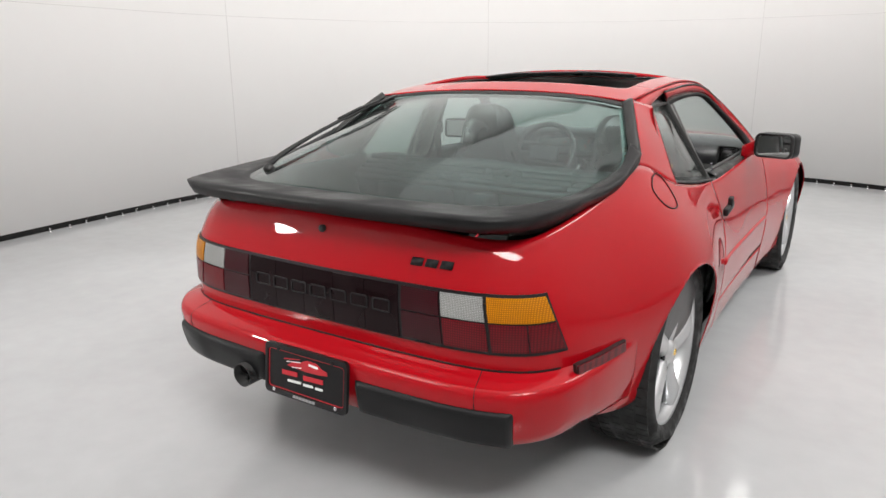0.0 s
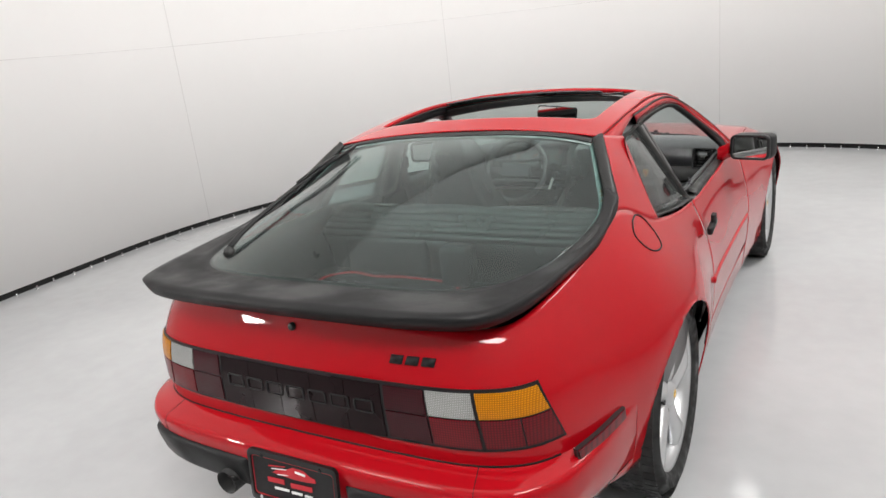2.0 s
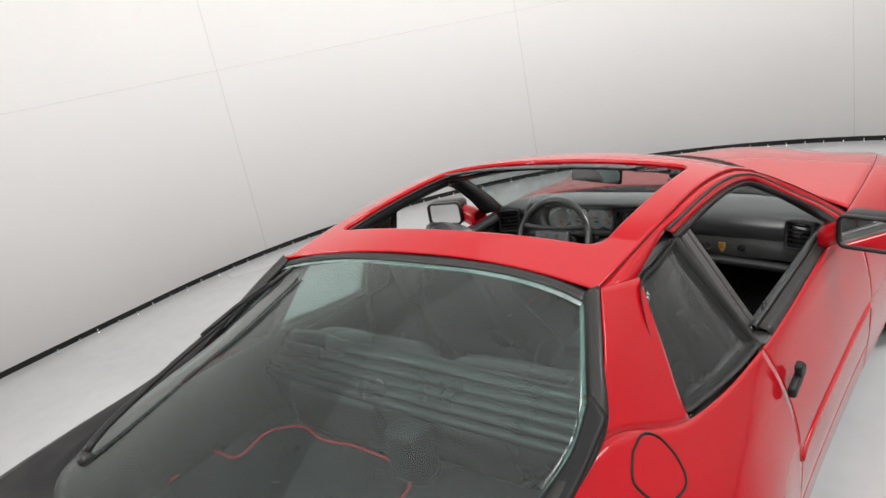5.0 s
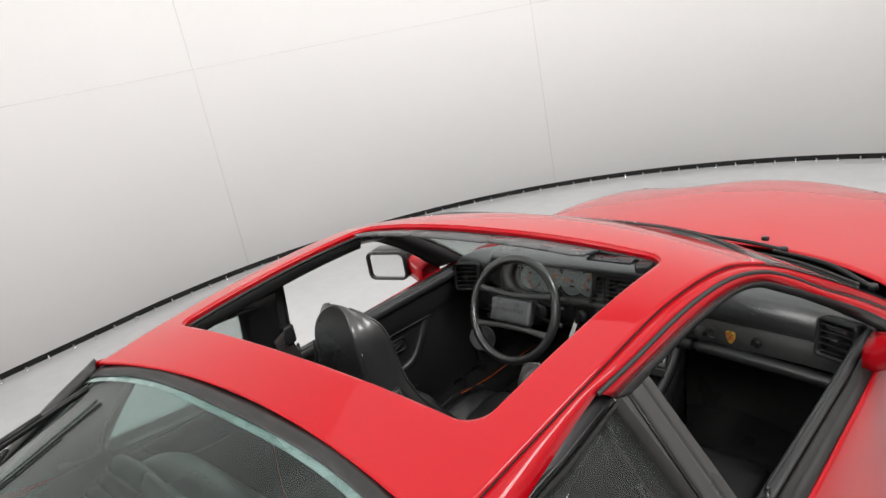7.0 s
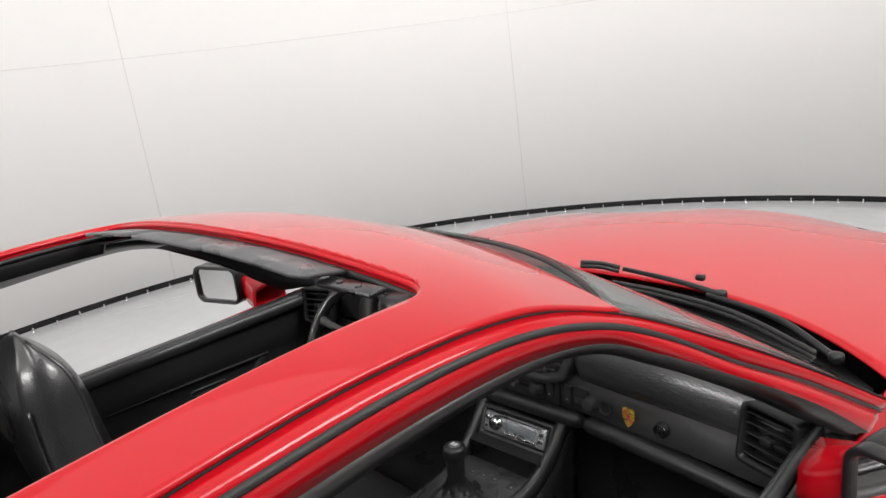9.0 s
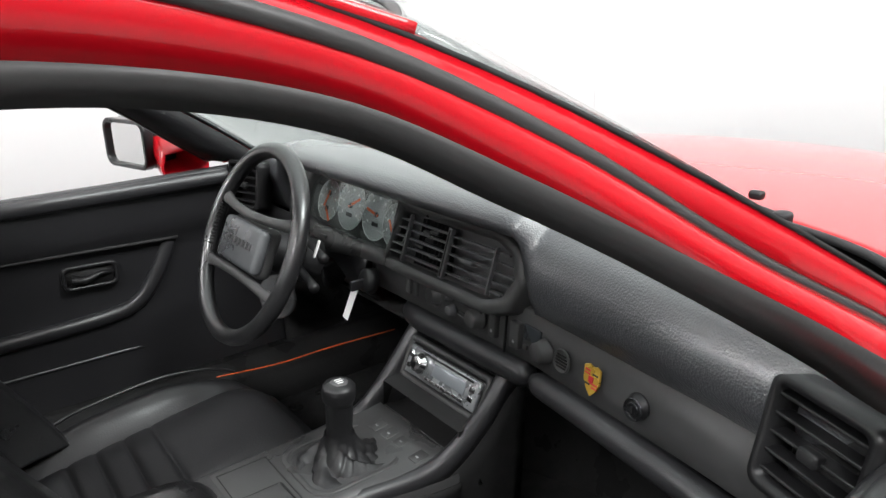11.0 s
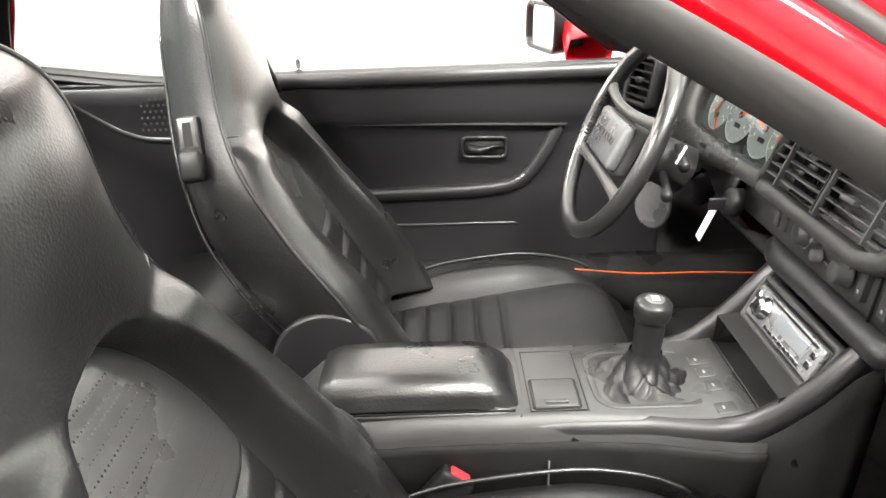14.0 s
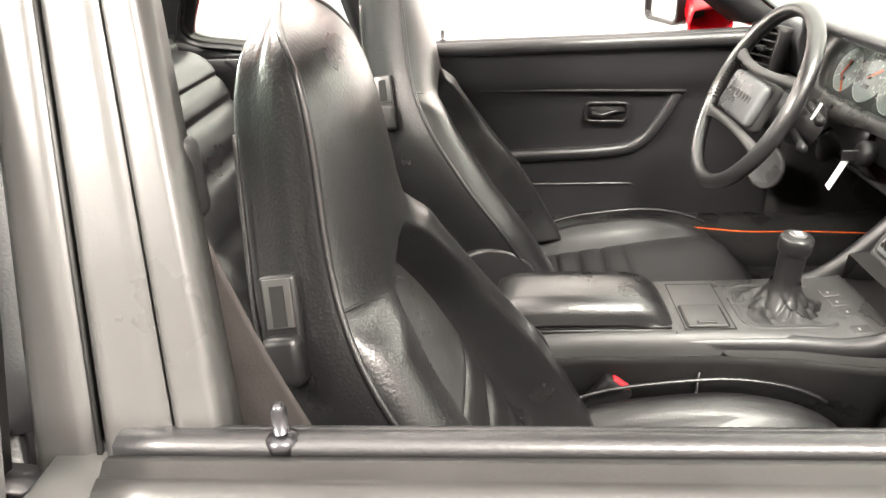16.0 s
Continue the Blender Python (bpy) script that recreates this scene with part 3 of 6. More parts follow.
WIND_C = [(0, 1.183, 1.136), (0, 1.355, 1.026), (0, 1.561, .906), (0, 1.750, .802)]
WIND_E = [(0.553, 1.082, 1.107), (0.603, 1.218, 1.033), (0.661, 1.396, 0.923), (0.708, 1.552, 0.813)]
Wd = bubble(WIND_C, WIND_E, 30, 81, 4.2)
wind = part("windscreen", grid(Wd, True), WINDGLASS, car, "clear laminated windscreen", solid=0.005)
wind.visible_shadow = False
edge = np.concatenate([Wd[:, 0], Wd[-1, 1:-1], Wd[::-1, -1], Wd[0, -2:0:-1]])
part("windscreen_seal", tube(edge + (0, 0, -.001), 0.004, 8, closed=True, ry=0.0025), RUBBER, car)

DRIP = [(0.539, 0.5, 1.122), (0.546, 0.583, 1.13), (0.551, 0.78, 1.14), (0.563, 0.923, 1.134), (0.58, 1.035, 1.106), (0.601, 1.13, 1.059), (0.632, 1.236, 0.991), (0.669, 1.35, 0.925), (0.724, 1.517, 0.817)]
REDB = [(0.535, 0.55, 1.085), (0.543, 0.615, 1.097), (0.55, 0.8, 1.106), (0.562, 0.94, 1.103), (0.578, 1.035, 1.085), (0.602, 1.11, 1.047), (0.631, 1.19, 0.999), (0.664, 1.272, 0.948), (0.698, 1.352, 0.893), (0.728, 1.45, 0.815)]
OPNB = [(0.535, 0.6, 1.066), (0.541, 0.65, 1.077), (0.546, 0.8, 1.087), (0.557, 0.95, 1.088), (0.57, 1.035, 1.071), (0.59, 1.1, 1.036), (0.613, 1.165, 0.997), (0.65, 1.262, 0.931), (0.67, 1.31, 0.894), (0.708, 1.405, 0.826)]


def strip(a, b, mat, name, lift=0.0, bow=0.003, n=80, solid=0.004):
    A, B = curve(a, n), curve(b, n)
    out = np.array((0.8, 0, 0.55))
    Pm = (A + B) / 2 + out * bow
    vf = grid(np.stack([A + out * lift, Pm + out * lift, B + out * lift], 1))
    for sgn in (1, -1):
        part(name, vf if sgn > 0 else flipx(vf), mat, car, solid=solid)


AP = spline(SEAM[5:], np.linspace(0, 1, 30))
we = spline(WIND_E, np.linspace(0, 1, 30))
join_ = we + (AP - we) * .5
vf = grid(np.stack([join_, (join_ + AP) / 2 + (.001, 0, .002), AP], 1))
wf = grid(np.stack([we - (.004, 0, -.001), (we + join_) / 2 + (.001, 0, .003), join_ + (.001, 0, .001)], 1))
for sgn in (1, -1):
    part("front_pillar", vf if sgn > 0 else flipx(vf), RED, car, solid=0.004)
    part("windscreen_edge_seal", wf if sgn > 0 else flipx(wf), RUBBER, car, "wide black rubber seal of the windscreen", solid=0.004)
strip(SEAM, DRIP[:1] and [(.556, .285, 1.085)] + DRIP, RED, "roof_rail", 0.0, 0.002)
strip(DRIP, REDB, RED, "door_frame", 0.003, 0.005)
strip(REDB, OPNB, RUBBER, "window_seal", 0.003, 0.004, solid=0.005)
for sgn in (1, -1):
    part("drip_moulding", tube((curve(DRIP, 60) + (.002, 0, .001)) * (sgn, 1, 1), 0.0042, 8), RUBBER, car)
    part("roof_seam", tube((curve(SEAM, 60)) * (sgn, 1, 1), 0.0016, 6), DARK, car)

# quarter windows
def sided_strip(vf, sgn):
    return vf if sgn > 0 else flipx(vf)


QW = [(.541, .558, 1.086), (.561, .39, 1.087), (.567, .285, 1.080), (.590, .235, 1.035), (.625, .195, .965), (.660, .157, .895), (.676, .150, .868), (.690, .172, .846), (.699, .25, .832), (.710, .42, .808), (.714, .604, .791)]


def pillar(y, z, out=0.0):
    """A point on the middle pillar: y is its place at the top, leaning forward towards the belt."""
    d = 1.08 - z
    return .529 + .49 * d + out, y + (.157 + .8 * (y - .591)) * d, z


for sgn in (1, -1):
    q = np.array(QW)
    mid = q.mean(0)
    rim = np.concatenate([curve(q, 60), np.linspace(q[-1], q[0], 20)[1:-1]])
    n = len(rim)
    inner = mid + (rim - mid) * (.955, .935, .935) + (-.008, 0, -.003)
    step = mid + (rim - mid) * (.985, .975, .975) + (-.002, 0, 0)
    deep = mid + (rim - mid) * (.96, .94, .94) + (-.002, 0, 0)
    pane = [inner * (1 - f) + (inner.mean(0) + (.004, 0, .002)) * f for f in (0, .35, .7)]
    V = np.concatenate(pane + [inner.mean(0)[None] + (.005, 0, .002)])
    F = grid_faces(3, n, True) + [(2 * n + i, 2 * n + (i + 1) % n, 3 * n) for i in range(n)]
    g = part("quarter_window", sided_strip((V, F), sgn), LITEGLASS, car, "fixed grey-tinted quarter window", solid=0.004)
    g.visible_shadow = False
    V = np.concatenate([rim + (.001, 0, .001), step + (.003, 0, .001), deep + (.001, 0, 0), inner + (-.002, 0, 0), inner + (-.022, 0, -.004)])
    part("window_frame", sided_strip((V, grid_faces(5, n, True)), sgn), RUBBER, g, "slim black rubber window frame")
    # middle pillar: upright satin trims with dark grooves between them
    for y0, y1, out, back in ((.556, .588, .004, .010), (.594, .6285, .006, .004), (.6305, .654, .006, .030)):
        rows = []
        for z in np.linspace(1.10, .780, 9):
            row = [pillar(y0, z, out - .008)]
            row += [pillar(y0 + (y1 - y0) * w, z, out - .0035 * abs(2 * w - 1) ** 8) for w in np.linspace(0, 1, 9)]
            row += [pillar(y1 + .001, z, out - back * .5), pillar(y1 + .001, z, out - back)]
            rows.append(row)
        part("middle_pillar_trim", sided_strip(grid(np.array(rows), True), sgn), SHEEN, car, "satin black pillar trim with grooves", solid=0.003)
    bk = np.array([[pillar(y, z, -.014) for y in (.555, .60, .653)] for z in (1.10, .94, .780)])
    part("middle_pillar_back", sided_strip(grid(bk, True), sgn), DARK, car, solid=.006)
    lip = np.array([[pillar(.5905 + w, z, .0035) for w in (-.0012, .0012)] for z in (1.10, .94, .78)])
    part("pillar_seal", sided_strip(grid(lip, True), sgn), RUBBER, car, solid=.003)
    part("pillar_foot", sided_strip(box(.694, .652, .790, .058, .092, .012, .004), sgn), SHEEN, car, "satin black pillar foot")
    # belt along the door top: card edge, groove and outer seal
    for name, prof, mt, lb in (("belt_trim", ((.664, .790), (.666, .808), (.672, .8165), (.680, .8175), (.6865, .8155), (.688, .806)), VINYL, "satin black top edge of the door trim"),
                               ("belt_seal", ((.6885, .805), (.690, .8125), (.697, .8145), (.7035, .8095), (.706, .8105), (.713, .808), (.721, .801), (.7235, .790), (.723, .783)), RUBBER, "black rubber belt seal")):
        V = np.array([[(x - .006 * max(0, y - 1.2) / .25, y, z + .004 * max(0, y - 1.2) / .25) for x, z in prof] for y in np.linspace(.655, 1.45, 24)])
        part(name, sided_strip(grid(V), sgn), mt, car, lb, solid=0.003)


# ---- tail: lamps, bumper, spoiler, plate ----
def patch(s0, s1, z0, z1, out, n=20, m=6, crown=0.0, thick=0.012, slant=0.0):
    """A closed slab that follows the tail between two stations and two heights; slant draws its outer end in towards the top."""
    U = np.linspace(0, 1, n)
    Z = np.linspace(z0, z1, m)
    push = out if callable(out) else (lambda s: out)
    st = lambda u, j: s0 + u * (s1 - slant * j / (m - 1) - s0)
    O = np.array([[on_shell(st(u, j), z, push(st(u, j)) + crown * math.sin(math.pi * j / (m - 1))) for j, z in enumerate(Z)] for u in U])
    I = np.array([[on_shell(st(u, j), z, push(st(u, j)) - thick) for j, z in enumerate(Z)] for u in U])
    V = list(O.reshape(-1, 3)) + list(I.reshape(-1, 3))
    k = n * m
    F = grid_faces(n, m) + [tuple(i + k for i in f)[::-1] for f in grid_faces(n, m)]
    rim = [i * m for i in range(n)] + [(n - 1) * m + j for j in range(1, m)] + [i * m + m - 1 for i in range(n - 2, -1, -1)] + [j for j in range(m - 2, 0, -1)]
    q = len(rim)
    F += [(rim[i], rim[(i + 1) % q], rim[(i + 1) % q] + k, rim[i] + k)[::-1] for i in range(q)]
    return V, F


def on_bumper(d):
    return lambda s: d + .003 + .046 * max(0, 1 - max(0, (s - 2.6) / 2.55) ** 1.1)


MK0, MK1 = 3.74, 4.84
LZ0, LZM, LZ1 = 0.550, 0.622, 0.684
for sgn in (1, -1):
    sd = (lambda vf: vf) if sgn > 0 else flipx
    lamp = part("tail_lamp", sd(patch(0.96, 3.76, LZ0 - .009, LZ1 + .008, 0.008, 40, 6, slant=.28)), TRIM, car, "wrap-round tail lamp with amber, clear and red lenses", smooth=False)
    part("red_lens", sd(patch(1.0, 1.53, LZ0, LZM - .0025, 0.011, 12)), MAROON, lamp, "dark red lens", smooth=False)
    part("red_lens", sd(patch(1.0, 1.53, LZM + .0025, LZ1, 0.011, 12)), MAROON, lamp, "dark red lens", smooth=False)
    part("reversing_lens", sd(patch(1.56, 2.17, LZM + .0025, LZ1, 0.011, 12)), CLEAR, lamp, "clear reversing lens", smooth=False)
    part("red_lens", sd(patch(1.56, 2.17, LZ0, LZM - .0025, 0.011, 12)), REDLENS, lamp, smooth=False)
    part("indicator_lens", sd(patch(2.24, 3.55, LZM + .0025, LZ1, 0.011, 26, slant=.13)), AMBER, lamp, "amber indicator lens", smooth=False)
    part("red_lens", sd(patch(2.24, 2.92, LZ0, LZM - .0025, 0.011, 14)), REDLENS, lamp, smooth=False)
    part("red_lens", sd(patch(2.95, 3.69, LZ0, LZM - .0025, 0.011, 16, slant=.13)), REDLENS, lamp, smooth=False)
    mk = part("side_marker", sd(patch(MK0, MK1, .477, .509, on_bumper(.004), 16)), RUBBER, car, "narrow red side marker lamp in a black rim", smooth=False)
    part("marker_lens", sd(patch(MK0 + .03, MK1 - .03, .480, .506, on_bumper(.007), 16)), REDLENS, mk, "dull red lens", smooth=False)
def patch_across(s0, s1, z0, z1, out):
    """A slab on the tail that may reach over the middle line."""
    if s0 >= 0:
        return patch(s0, s1, z0, z1, out, 6, 4, thick=.005)
    if s1 <= 0:
        return flipx(patch(-s1, -s0, z0, z1, out, 6, 4, thick=.005))
    return join(patch(0, s1, z0, z1, out, 5, 4, thick=.005), flipx(patch(0, -s0, z0, z1, out, 5, 4, thick=.005)))


back = part("reflector_backing", join(patch(0, .97, LZ0 - .009, LZ1 + .008, .008, 8, 4), flipx(patch(0, .97, LZ0 - .009, LZ1 + .008, .008, 8, 4))), TRIM, car, "black backing of the reflector band", smooth=False)
for k in range(5):
    s0 = -0.965 + k * 0.386
    part("reflector_panel", patch_across(s0 + .004, s0 + .382, LZ0 - .004, LZ1, 0.011), SMOKED, back, "dark smoked red reflector panel between the tail lamps", smooth=False)
# raised outlined bars across the panel
for k in range(7):
    x = -0.215 + k * 0.0725
    vf = moved(ring(rounded(.058, .036, .006, 3), rounded(.050, .028, .004, 3), .0022, -.002), frame_on((x, on_shell(abs(x) / .285, LZM, .011)[1], LZM + .002), (1, 0, 0), (0, 0, 1)))
    part("raised_bar", vf, TRIM, back, smooth=False)

# bumper
S = np.concatenate([np.linspace(0, 5.15, 90)])
prof = [(.497, -.006), (.4945, .002), (.4915, .010), (.4815, .060), (.478, .068), (.472, .0745), (.463, .078), (.45, .080), (.40, .080), (.36, .080), (.335, .076), (.322, .062), (.316, .04), (.314, 0)]


def fade(s):
    return 1 - max(0, (s - 2.6) / 2.55) ** 1.1


rows = []
for s in S:
    zb = float(np.interp(s, (0, 2.5, 3.9, 5.15), (.322, .325, .330, .31)))
    rows.append([on_shell(s, z if z > .5 else .5 - (.5 - z) * (.5 - zb) / .186, o * fade(s) + .003) for z, o in prof])
rows = np.array(rows)
rows = np.concatenate([(rows * (-1, 1, 1))[:0:-1], rows], 0)
V, F = cut(*grid(rows), arch)
bumper = part("rear_bumper", (V, F), RED, car, "red rear bumper with black rubber pads", solid=0.004)
slit = np.array([on_shell(s, .4965, .003) for s in np.linspace(0, 3.55, 60)])
part("bumper_slit", tube(np.concatenate([(slit * (-1, 1, 1))[:0:-1], slit]), .0035, 6), DARK, bumper, "dark slit above the bumper")
for sgn in (1, -1):
    cut_line = np.array([on_shell(2.02, z, o * fade(2.02) + .0035) for z, o in prof[1:9]])
    part("bumper_joint", tube(cut_line * (sgn, 1, 1), .0014, 6), DARK, bumper)
    rows = []
    for s in np.linspace(0.58, 2.60, 60):
        e = min(1, (s - .58) / .05, (2.60 - s) / .10) ** .6 if .58 < s < 2.60 else 0
        rows.append([on_shell(s, z, o * (.2 + .8 * e) + .076 * fade(s)) for z, o in ((.434, -.004), (.433, .010), (.428, .017), (.418, .020), (.40, .021), (.36, .021), (.346, .018), (.338, .010), (.335, -.03))])
    vf = grid(np.array(rows))
    part("bumper_pad", vf if sgn > 0 else flipx(vf), BLACK, bumper, "black moulded rubber bumper pad", solid=0.01)

# number plate with its frame
pm = frame_on((.008, -.898, .396), (1, 0, 0), (0, .10, 1))
plate = part("number_plate", prism(rounded(.292, .140, .012), .003), BLACK, car, "black dealer plate in a black frame", smooth=False, m=pm)
part("plate_frame", ring(rounded(.304, .150, .016), rounded(.284, .118, .01), .008, -.003), TRIM, plate, "glossy black plate frame", smooth=False)
part("plate_line", ring(rounded(.280, .114, .010), rounded(.276, .110, .009), .0045, .002), STITCH, plate, "thin red border line", smooth=False)
car_o = [(-.070, .018), (-.050, .030), (-.020, .036), (.005, .047), (.040, .046), (.060, .034), (.078, .030), (.080, .020), (.050, .016), (.0, .014)]
part("plate_emblem", prism(car_o, .0048, .002), STITCH, plate, "red car-shaped emblem", smooth=False)
for k in range(4):
    part("emblem_streak", moved(box(0, 0, 0, .060 - .008 * k, .0022, .0018), pose(-.050 + .006 * k, .040 - .007 * k, .0052, 0, 0, 8)), WHITE if k % 2 else STITCH, plate, "speed streak", smooth=False)
part("emblem_window", moved(box(0, 0, 0, .034, .006, .002), pose(.030, .036, .0052, 0, 0, -4)), WHITE, plate, smooth=False)
for k, (x, w) in enumerate(((-.058, .058), (.030, .072))):
    part("plate_bar", moved(box(0, 0, 0, w, .013, .0022), pose(x, -.003, .005, 0, 0, 3)), STITCH, plate, "red bar in place of writing", smooth=False)
for x, w in ((-.040, .050), (.012, .036), (.052, .026)):
    part("plate_bar", moved(box(0, 0, 0, w, .0065, .0022), pose(x, -.024, .005, 0, 0, 3)), WHITE, plate, "white bar in place of writing", smooth=False)
for k in range(7):
    part("frame_bar", box(-.036 + .012 * k, -.0665, .009, .0095, .0075, .0016), GREY, plate, "grey bar in place of a letter", smooth=False)
for x, y in ((-.1, .062), (.1, .062), (-.115, -.062), (.115, -.062)):
    part("plate_bolt", moved(disc(.006, .004, 12, bevel=.001), Matrix.Translation((x, y, .006))), BLACK if y > 0 else CHROME, plate)

# exhaust
ex = [(-.25, -.55, .335), (-.25, -.74, .338), (-.25, -.905, .336)]
part("exhaust_pipe", tube(ex, .033, 20, caps=False), PIPEM, car, "dark steel exhaust tailpipe", solid=0.003, m=None)

# rear spoiler: a blade across the tail with arms up the hatch sides
LEAD = [(0, -.665, .872), (.25, -.662, .872), (.43, -.635, .872), (.52, -.56, .876), (.58, -.40, .886), (.612, -.16, .925), (.60, -.03, .985)]
TRAIL = [(0, -.868, .890), (.28, -.860, .889), (.45, -.840, .887), (.555, -.795, .884), (.605, -.70, .884), (.635, -.50, .892), (.65, -.26, .908), (.638, -.05, .962)]
BELOW = [(0, -.856, .858), (.28, -.848, .857), (.44, -.828, .854), (.54, -.785, .85), (.59, -.69, .85), (.625, -.49, .865), (.645, -.26, .888), (.634, -.05, .952)]
UNDER = [(0, -.74, .838), (.27, -.735, .838), (.43, -.71, .828), (.52, -.675, .82), (.575, -.60, .825), (.618, -.42, .858), (.64, -.22, .885), (.628, -.04, .945)]
n = 70
le, tr, be, un = (curve(c, n) for c in (LEAD, TRAIL, BELOW, UNDER))
cols = [le + (0, 0, -.012), le, le * .8 + tr * .2 + (0, 0, .001), le * .5 + tr * .5 + (0, 0, -.002), le * .15 + tr * .85 + (0, 0, .0), tr + (0, 0, -.002), tr * .6 + be * .4 + (0, 0, -.002), be, be * .5 + un * .5 + (0, 0, .006), un]
P = np.stack(cols, 1)
P = np.concatenate([(P * (-1, 1, 1))[:0:-1], P], 0)
spoiler = part("rear_spoiler", grid(P, True), BLACK, car, "matt black moulded rubber rear spoiler", solid=0.004)
for k in range(7):
    x = -.145 + k * .048
    part("raised_bar", box(x, -.8605, .874, .034, .003, .008, .001), BLACK, spoiler)
# lock
part("hatch_lock", moved(lathe([(0, 0), (.016, 0), (.016, .004), (.011, .008), (.010, .018), (.004, .02), (0, .019)], 20), frame_on((0, -.782, .792), (1, 0, 0), (0, .3, 1))), TRIM, car, "round black hatch lock")
# model badge, drawn as plain blocks
for k in range(3):
    x = .318 + k * .042
    c = on_shell(1.0 + (x - .28) / .2, .748, .004)
    mb = frame_on(c, (1, .12, -.02), (0, .32, 1))
    part("badge_block", moved(prism([(-.018, -.010), (.014, -.010), (.019, .011), (-.013, .011)], .005, -.003), mb), BLACK, car, "black badge block")

# rear wiper, parked along the side of the hatch glass
part("rear_wiper", join(tube(curve([(-.436, -.560, .912), (-.446, -.50, .936), (-.448, -.30, .998), (-.430, -.06, 1.066)], 16), np.linspace(.011, .0055, 16), 8, ry=np.linspace(.009, .004, 16)),
                        tube(curve([(-.452, -.30, .998), (-.438, -.10, 1.056), (-.412, .113, 1.106)], 12), .0075, 6, ry=.005), tube(curve([(-.462, -.30, .990), (-.450, -.10, 1.046), (-.424, .113, 1.096)], 12), .004, 6),
                        tube([(-.446, -.20, 1.034), (-.436, -.09, 1.067), (-.424, .02, 1.090)], .006, 6)), TRIM, car, "black rear wiper arm and blade")
part("wiper_pivot", moved(lathe([(0, 0), (.020, 0), (.019, .010), (.012, .020), (0, .024)], 20), frame_on((-.436, -.565, .893), (1, 0, 0), (0, 1, .25))), RUBBER, car, "black wiper pivot")
# pale glass edge round the hatch, with glue spots showing through
ev = spline(HATCH_E, np.linspace(0, .97, 50))
for sgn in (1, -1):
    band = np.stack([ev + (-.002, 0, -.0075), ev * (.968, 1, 1) + (0, 0, -.0065 + .0035)], 1)
    part("glass_edge", sided_strip(grid(band), sgn), GLASSEDGE, hatch, "pale green edge of the hatch glass", solid=.002)
topb = np.array([[(x, y + dy, z + dz) for x, y, z in H[0]] for dy, dz in ((-.004, -.0065), (-.030, -.012))])
part("glass_edge", grid(topb), GLASSEDGE, hatch, "pale green edge of the hatch glass", solid=.002)
for k, (f, w) in enumerate(((.28, .010), (.30, .006), (.33, .014), (.37, .008))):
    q = spline(HATCH_E, [f])[0] + (-.008, 0, -.003)
    part("glue_spot", box(q[0], q[1], q[2], .008, w, .003, .0012), material("old_glue", (.16, .11, .04), .6, 0, 0, .3, 60) if k == 0 else bpy.data.materials["old_glue"], hatch, "brown spot of old glue")

# fuel flap: a thin dark outline and lid on the quarter
FLAP = [(6.22, .885), (6.40, .890), (6.55, .865), (6.60, .83), (6.56, .80), (6.44, .79), (6.24, .80), (6.12, .825), (6.08, .855)]
fl = spline([(s, z, 0) for s, z in FLAP + FLAP[:1]], np.linspace(0, 1, 60))[:-1]
part("fuel_flap_gap", tube(np.array([on_shell(s, z, .0045) for s, z, _ in fl]), .0028, 6, closed=True), DARK, car, "thin shut line of the fuel flap")


